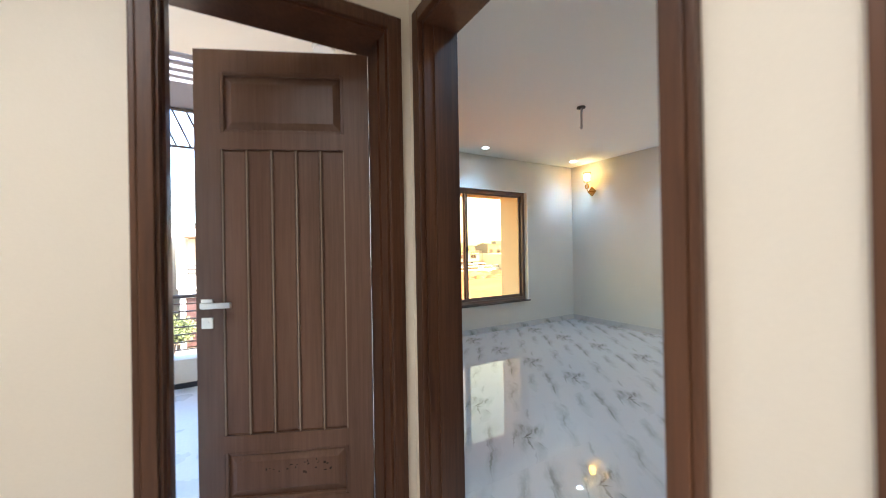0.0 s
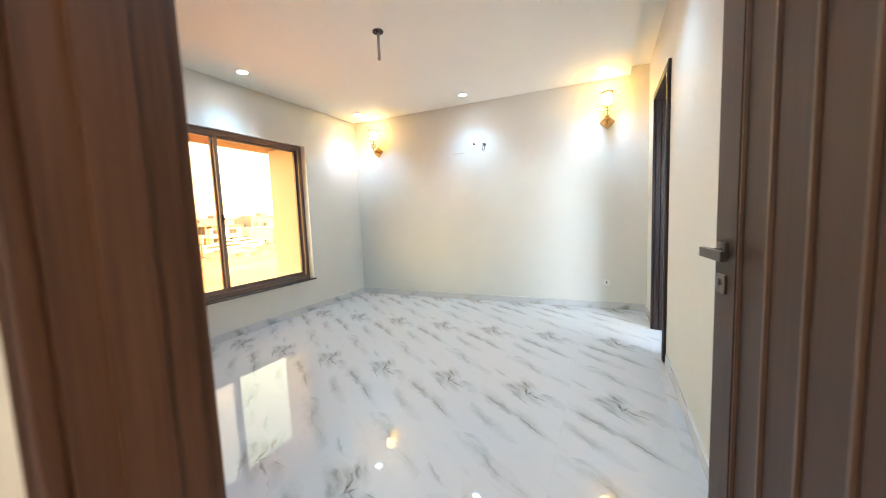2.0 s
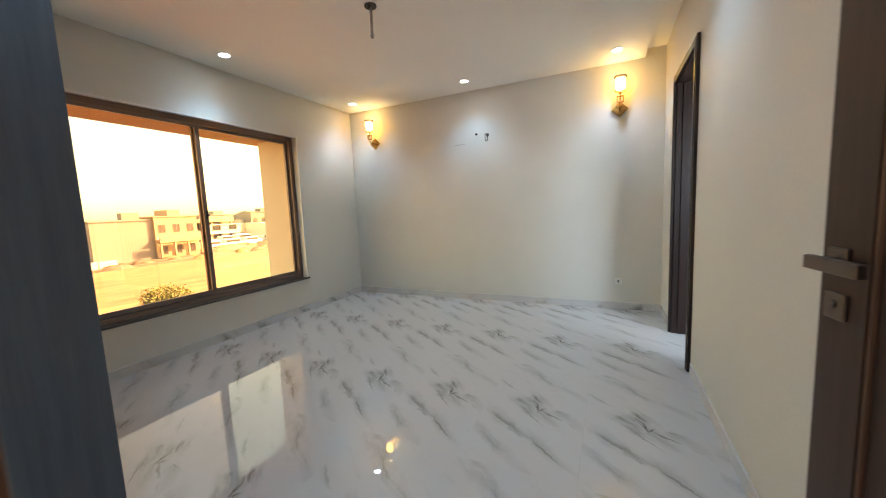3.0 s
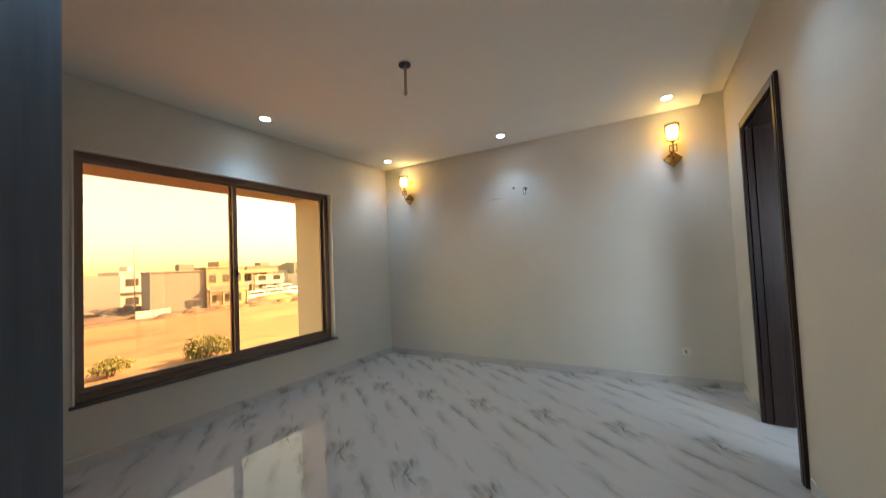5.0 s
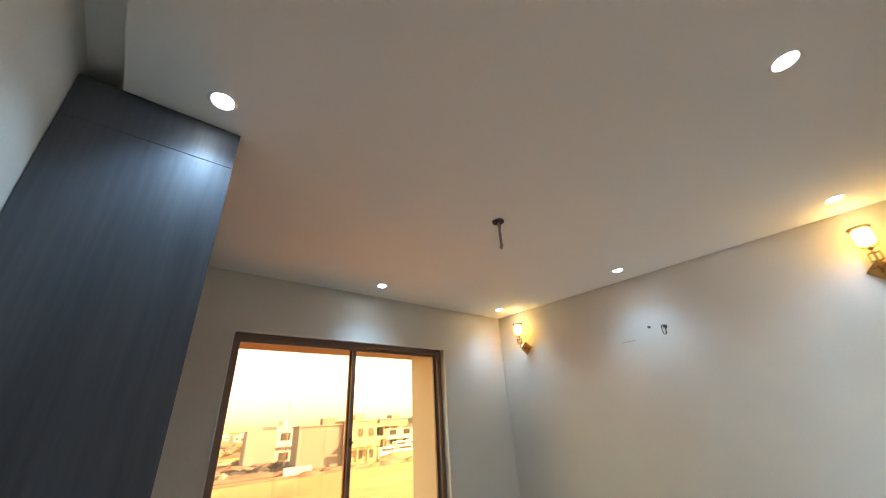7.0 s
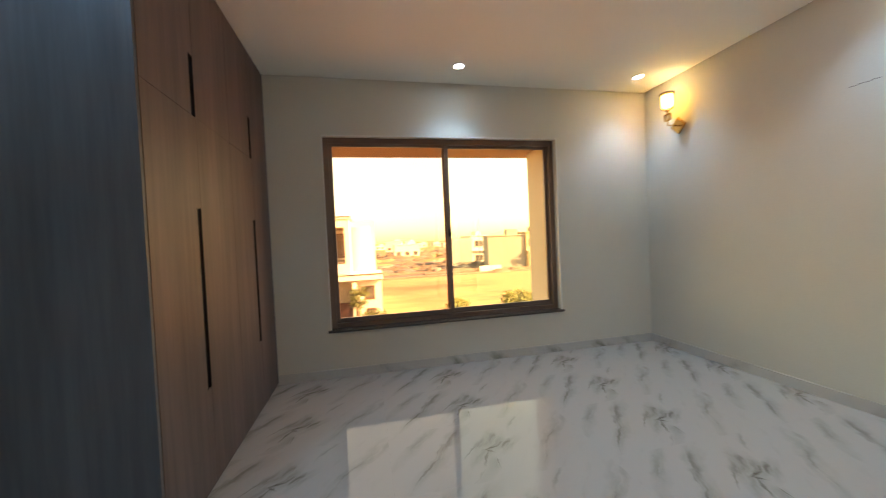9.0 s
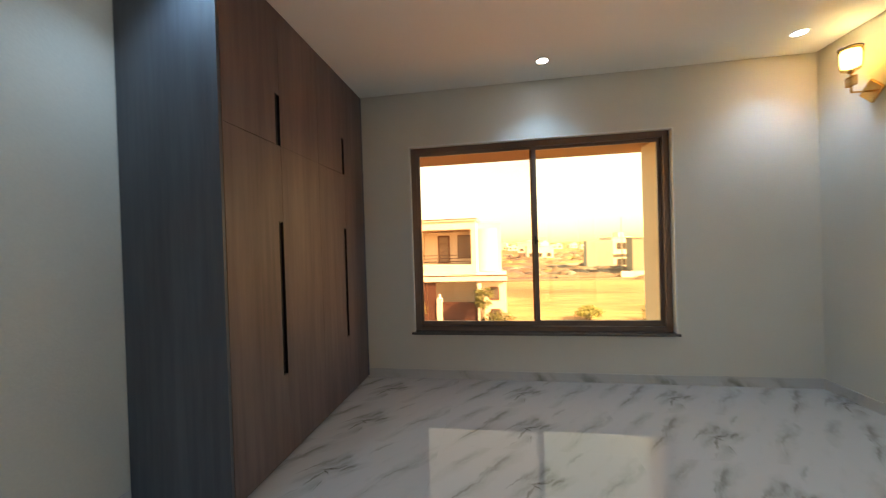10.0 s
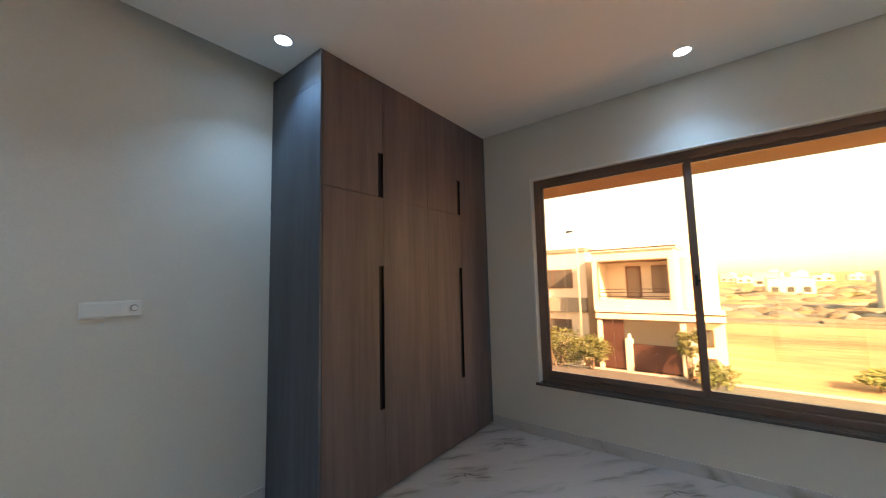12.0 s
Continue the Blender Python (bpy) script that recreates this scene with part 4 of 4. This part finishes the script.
def block(name, x, y, w, d, h, turn, material, label, floors=2, cols=3, win=True, parapet=True):
    """A plain far house; x, y its near corner."""
    e = thing(name, pose(x, y, land(y) - 0.4, 0, 0, turn), label, "house")
    h += GROUND - land(y)
    boxes("wall", [(0, w, 0, d, 0, h + 0.4)], material, e)
    if parapet:
        boxes("roof_parapet", [(-0.12, w + 0.12, -0.12, d + 0.12, h + 0.4, h + 0.62)], material, e, bevel=0.04)
        boxes("roof_room", [(w * 0.55, w * 0.85, d * 0.3, d * 0.7, h + 0.6, h + 1.6)], material, e, bevel=0.03)
    if win:
        for f in range(floors):
            for c in range(cols):
                z = 0.4 + 0.9 + f * (h / floors)
                x0 = w * (c + 0.22) / cols
                x1 = w * (c + 0.72) / cols
                opening(e, x0, x1, 0, z, z + 1.3, DARKGLASS, frame_mat=GREYHOUSE)
        for f in range(1, floors):
            boxes("ledge", [(-0.1, w + 0.1, -0.5, 0.0, 0.4 + f * h / floors - 0.1, 0.4 + f * h / floors + 0.08)], WHITEHOUSE, e, bevel=0.02)
    return e


block("grey_building", 14.4, 71.5, 5.0, 2.5, 5.2, 0, PALEGREY, "bare grey rendered building with a blank front", win=False, parapet=False)
block("house", 19.4, 72, 3.6, 9, 5.6, 0, WHITEHOUSE, "white house with two small windows", cols=1)
block("grey_building", 18.0, 57, 7.1, 2.8, 5.3, 0, GREYHOUSE, "long bare grey rendered building with a blank front", win=False)
main = block("house", 25.15, 56.6, 6.0, 9, 5.7, 0, DUN, "dun house with wide windows and a columned veranda", cols=3)
for cx in (0.0, 1.9, 3.8, 5.75):
    boxes("column", [(cx, cx + 0.25, -1.0, -0.75, 0, 3.05)], DUN, main, bevel=0.01)
boxes("veranda_slab", [(-0.1, 6.1, -1.1, -0.52, 3.06, 3.3)], DUN, main, bevel=0.02)
boxes("balcony_rail", [(-0.1, 6.1, -1.1, -1.02, 3.31, 4.0)], GREYHOUSE, main, bevel=0.01)
def frame_house(x, y, w, d, floors, turn, label):
    """An unfinished house: floor slabs on columns, part walls and a roof parapet."""
    e = thing("house", pose(x, y, land(y) - 0.2, 0, 0, turn), label, "house")
    n = max(3, round(w / 2.2))
    for f in range(floors):
        z = f * 2.8
        boxes("slab", [(-0.3, w + 0.3, -0.6, d, z + 2.6, z + 2.85)], DUN, e, bevel=0.02)
        boxes("inner_wall", [(0.1, w - 0.1, 1.2, 1.4, z, z + 2.6), (w - 0.25, w, 0, d, z, z + 2.6)], GREYHOUSE if f else DUN, e)
        for i in range(n + 1):
            cx = i * (w - 0.3) / n
            boxes("column", [(cx, cx + 0.3, -0.4, -0.1, z, z + 2.6)], DUN, e)
        for i in range(n):
            cx = i * (w - 0.3) / n + 0.55
            boxes("window", [(cx, cx + 1.15, 1.14, 1.199, z + 0.8, z + 2.2)], DARKGLASS, e)
        boxes("balcony_rail", [(-0.2, w + 0.2, -0.56, -0.48, z + 2.86, z + 3.45)], DUN if f % 2 else PALEGREY, e, bevel=0.02)
    boxes("roof_room", [(w * 0.2, w * 0.5, d * 0.3, d * 0.7, floors * 2.8, floors * 2.8 + 1.7)], DUN, e, bevel=0.02)
    return e


frame_house(42.0, 84, 7.0, 8, 2, -4, "dun house under construction with open verandas")
frame_house(52.0, 90, 7.5, 8, 2, -6, "dun house with columned verandas on two floors")
frame_house(64.0, 100, 8.0, 9, 2, -8, "dun house with columned verandas on two floors")
frame_house(47.0, 108, 8.5, 9, 2, -10, "dun unfinished house with open floors")
block("house", 6.2, 118, 8.5, 8, 4.0, 0, WHITEHOUSE, "small white house among the plots", floors=1)
rr = random.Random(11)
for i in range(16):
    az = radians(31 + i * 1.2 + rr.uniform(-0.5, 0.5))
    dd = rr.uniform(85, 130)
    block("house", -4.4 + dd * math.sin(az), -3.6 + dd * math.cos(az), rr.uniform(6, 9), 8, rr.choice((3.6, 6.2, 6.6)), rr.uniform(-12, 4), rr.choice((WHITEHOUSE, WHITEHOUSE, GREYHOUSE)), "two-storey house in a far row", floors=2, cols=rr.choice((2, 3)))
for i in range(12):
    az = radians(-2 + i * 1.7 + rr.uniform(-0.7, 0.7))
    dd = rr.uniform(170, 330)
    block("house", -2.4 + dd * math.sin(az), -3.4 + dd * math.cos(az), rr.uniform(6, 10), 8, rr.choice((3.2, 3.6, 5.6)), rr.uniform(-15, 15), WHITEHOUSE, "small far house on the plain", floors=1, cols=2)


def mound(x, y, w, h, bm, n=22, k=5):
    """Adds an uneven heap to bm, w from middle to edge."""
    z = land(y) - 0.1 if y else 0
    rings = []
    for j in range(k):
        f = j / (k - 1)
        q = w * (1 - f) ** 0.8
        rings.append([bm.verts.new((x + q * 1.8 * math.cos(2 * math.pi * i / n) * (1 + 0.25 * noise.noise(Vector((i * 0.9, j, x)))), y + q * math.sin(2 * math.pi * i / n), z + h * math.sin(f * math.pi / 2) * (1 + 0.2 * noise.noise(Vector((i, j * 2.0, y)))))) for i in range(n)])
    for a, b in zip(rings, rings[1:]):
        for i in range(n):
            bm.faces.new((a[i], a[(i + 1) % n], b[(i + 1) % n], b[i]))
    bm.faces.new(rings[-1])


for i in range(170):
    bm = bmesh.new()
    x, y = rr.uniform(-22, 58), 59 + 95 * rr.random() ** 1.3
    mound(0, 0, rr.uniform(0.8, 3.4), rr.uniform(0.5, 1.3), bm)
    tagged(part("earth_mound", bm, DIRT if i % 3 else SAND, m=pose(x, y, land(y) - 0.1)), "heap of dug earth on the far plots", "earth mound", "earth mounds")
for name, material, count in (("rubble", ASPHALT, 130), ("dug_soil", DIRT, 220), ("debris", GREYHOUSE, 70)):
    bm = bmesh.new()
    for i in range(count):
        mound(rr.uniform(-14, 62), rr.uniform(58, 71) if i % 2 else rr.uniform(84, 170), rr.uniform(0.5, 1.6), rr.uniform(0.6, 1.4), bm, 8, 3)
    tagged(part(name, bm, material), "low scattered heaps on the far plots", kind="stuff")
for i in range(46):
    bm = bmesh.new()
    x, y = 13.5 + 34 * rr.random(), rr.uniform(49.6, 55.6)
    mound(0, 0, rr.uniform(0.4, 1.3), rr.uniform(0.3, 0.8), bm, 12, 4)
    tagged(part("earth_mound", bm, (SAND, DIRT, GRIT)[i % 3], m=pose(x, y, land(y))), "small heap of dug earth beside the far street", "earth mound", "earth mounds")
setting("dug_bank", [(6, 46, 54.0, 56.2, land(55) - 0.2, land(55) + 0.4)], DIRT, "dark strip of dug earth before the far houses", bevel=0.12)
for x0 in (15.0, 16.95):
    tagged(boxes("low_wall", [(x0, x0 + 1.85, 53.0, 53.2, land(53), land(53) + 1.2)], WHITEHOUSE, bevel=0.03), "low white boundary wall along the far street", "wall", "low boundary walls")


def car(x, y, turn):
    e = thing("parked_van", pose(x, y, land(y) + 0.14, 0, 0, turn), "white van parked by the far street", "van", "parked vans")
    bm = bmesh.new()
    box(bm, -2.2, 2.2, -0.85, 0.85, 0.35, 1.15, 0.12)
    box(bm, -1.9, 1.2, -0.80, 0.80, 1.10, 1.85, 0.15)
    part("body", bm, VEHICLE, e)
    boxes("side_window", [(-1.7, 1.0, -0.83, -0.80, 1.25, 1.65)], DARKGLASS, e, bevel=0.01)
    for wx in (-1.4, 1.4):
        for wy in (-0.86, 0.66):
            bm = bmesh.new()
            cyl(bm, (wx, wy, 0.33), (wx, wy + 0.2, 0.33), 0.33, n=16)
            part("wheel", bm, RUBBER, e)


for x, y, tn in ((36, 61, 3), (41, 62.5, -5), (46, 64, 6), (52, 66, 0), (57, 69, -4), (49, 76, 4), (54, 77, -3), (59, 76, 5), (64, 78, 0), (57, 82, 0)):
    car(x, y, tn)


def streetlamp(x, y, h):
    e = thing("street_lamp", pose(x, y, GROUND), "pale metal street lamp beside the street", "street lamp")
    bm = bmesh.new()
    cyl(bm, (0, 0, 0), (0, 0, h), 0.075, 0.045, n=12)
    cyl(bm, (0, 0, 0), (0, 0, 0.25), 0.13, 0.11, n=12)
    part("pole", bm, METAL, e)
    bm = bmesh.new()
    cyl(bm, (0, 0, h - 0.05), (-0.25, -0.1, h + 0.15), 0.03, n=8)
    part("arm", bm, METAL, e)
    boxes("lamp_head", [(-0.55, -0.15, -0.18, 0.0, h + 0.1, h + 0.2)], RUBBER, e, bevel=0.03)


streetlamp(-9.0, 18.6, 7.75)
e = thing("antenna_mast", pose(18.0, 62, land(62)), "thin mast above the far roofs", "mast")
bm = bmesh.new()
cyl(bm, (0, 0, 0), (0, 0, 9.7), 0.12, 0.08, n=8)
part("pole", bm, PIPE, e)


def tree(x, y, h, w, ch, seed, label="small dusty street tree with several thin stems", leaves=1900, foliage=LEAF):
    """Tapered stems and limbs, a flattened uneven crown of small leaf clumps."""
    r = random.Random(seed)
    e = thing("tree", pose(x, y, land(y)), label, "tree", "street trees")
    bm = bmesh.new()
    tips = []
    for s in range(4):
        a = r.uniform(0, 6.28)
        base = Vector((0.12 * math.cos(a), 0.12 * math.sin(a), 0))
        mid = Vector((w * 0.16 * math.cos(a), w * 0.16 * math.sin(a), h * 0.5))
        cyl(bm, base, mid, 0.045, 0.03, n=7)
        for q in range(4):
            b = a + r.uniform(-1.0, 1.0)
            tip = Vector((w * r.uniform(0.2, 0.42) * math.cos(b), w * r.uniform(0.2, 0.42) * math.sin(b), h - ch * r.uniform(0.2, 0.8)))
            cyl(bm, mid, tip, 0.022, 0.008, n=5)
            tips.append(tip)
            if w * 0.5 > h * 0.5:
                tips.append(Vector((tip.x * 1.15, tip.y * 1.15, tip.z - ch * 0.25)))
    part("trunk", bm, BARK, e, "several thin brown stems")
    bm = bmesh.new()
    centres = tips + [Vector((r.uniform(-0.4, 0.4) * w, r.uniform(-0.4, 0.4) * w, h - ch * r.uniform(0.1, 0.75))) for _ in range(10)]
    for i in range(leaves):
        c = r.choice(centres)
        d = Vector((r.gauss(0, 1), r.gauss(0, 1), r.gauss(0, 0.5))) * (0.11 * w)
        p = c + d
        u = Vector((r.gauss(0, 1), r.gauss(0, 1), r.gauss(0, 1))).normalized()
        v = u.orthogonal().normalized()
        s = r.uniform(0.05, 0.10) * (1.0 if leaves > 400 else 2.2)
        vs = [bm.verts.new(p + u * s * a + v * s * b) for a, b in ((-1, 0), (0, -0.5), (1, 0), (0, 0.5))]
        bm.faces.new(vs)
    tagged(part("crown", bm, foliage, e, "thin olive-green foliage"), kind="stuff")


tree(2.75, 20.4, 0.80, 1.35, 0.45, 1, leaves=3200, foliage=PALELEAF)
tree(6.9, 19.6, 1.3, 2.2, 0.95, 2, leaves=5200, foliage=PALELEAF)
tree(-3.75, 18.0, 2.5, 1.15, 1.5, 5, leaves=1100)
tree(-2.8, 17.6, 1.15, 1.6, 1.0, 6, "low bushy shrub beside the gate", 1100)
tree(-8.4, 17.9, 1.9, 1.9, 1.6, 7, "dark shrub beside the street", 1700)
tree(-10.2, 17.8, 2.4, 2.7, 2.0, 9, "dark shrub beside the street", 2400)
for i in range(10):
    tree(rr.uniform(16, 60), rr.uniform(102, 140), rr.uniform(1.6, 3.0), rr.uniform(1.6, 3.0), 1.6, 30 + i, "small far tree among the plots", 260)

# ---- floor tiles, 1.21 x 0.60 m with a repeated print ----
TX, TY, JX, JY = 1.21, 0.602, -1.30, -0.88
floor = tagged(new("floor"), "polished white marble-look floor tiles with grey veins", kind="structure")
hall_floor = tagged(new("hall_floor"), "polished white marble-look hall floor tiles", kind="structure")
tile_cache = {}


def tiles(parent, x0, x1, y0, y1):
    i0, i1 = math.floor((x0 - JX) / TX + 0.5), math.ceil((x1 - JX) / TX + 0.5)
    j0, j1 = math.floor((y0 - JY) / TY + 0.5), math.ceil((y1 - JY) / TY + 0.5)
    for i in range(i0, i1):
        for j in range(j0, j1):
            cx, cy = JX + i * TX, JY + j * TY
            g = 0.00015
            a, b = max(x0, cx - TX / 2 + g) - cx, min(x1, cx + TX / 2 - g) - cx
            c, d = max(y0, cy - TY / 2 + g) - cy, min(y1, cy + TY / 2 - g) - cy
            if b - a < 0.005 or d - c < 0.005:
                continue
            key = tuple(round(v, 4) for v in (a, b, c, d))
            if key not in tile_cache:
                bm = bmesh.new()
                box(bm, a, b, c, d, -0.011, 0.0)
                me = bpy.data.meshes.new("tile")
                bmesh.ops.recalc_face_normals(bm, faces=bm.faces)
                bm.to_mesh(me)
                bm.free()
                me.materials.append(FLOOR)
                tile_cache[key] = me
            o = new("tile", tile_cache[key])
            o.parent = parent
            o.matrix_basis = pose(cx, cy, 0)


tiles(floor, HX, 0.0, YS - T, 0.0)
washroom_floor = tagged(new("washroom_floor"), "polished marble-look washroom floor tiles", kind="structure")
tiles(washroom_floor, -2.3, -0.45, WS, YS - T - 0.001)
tiles(hall_floor, -7.5, HX - 0.001, -5.9, HY + T)
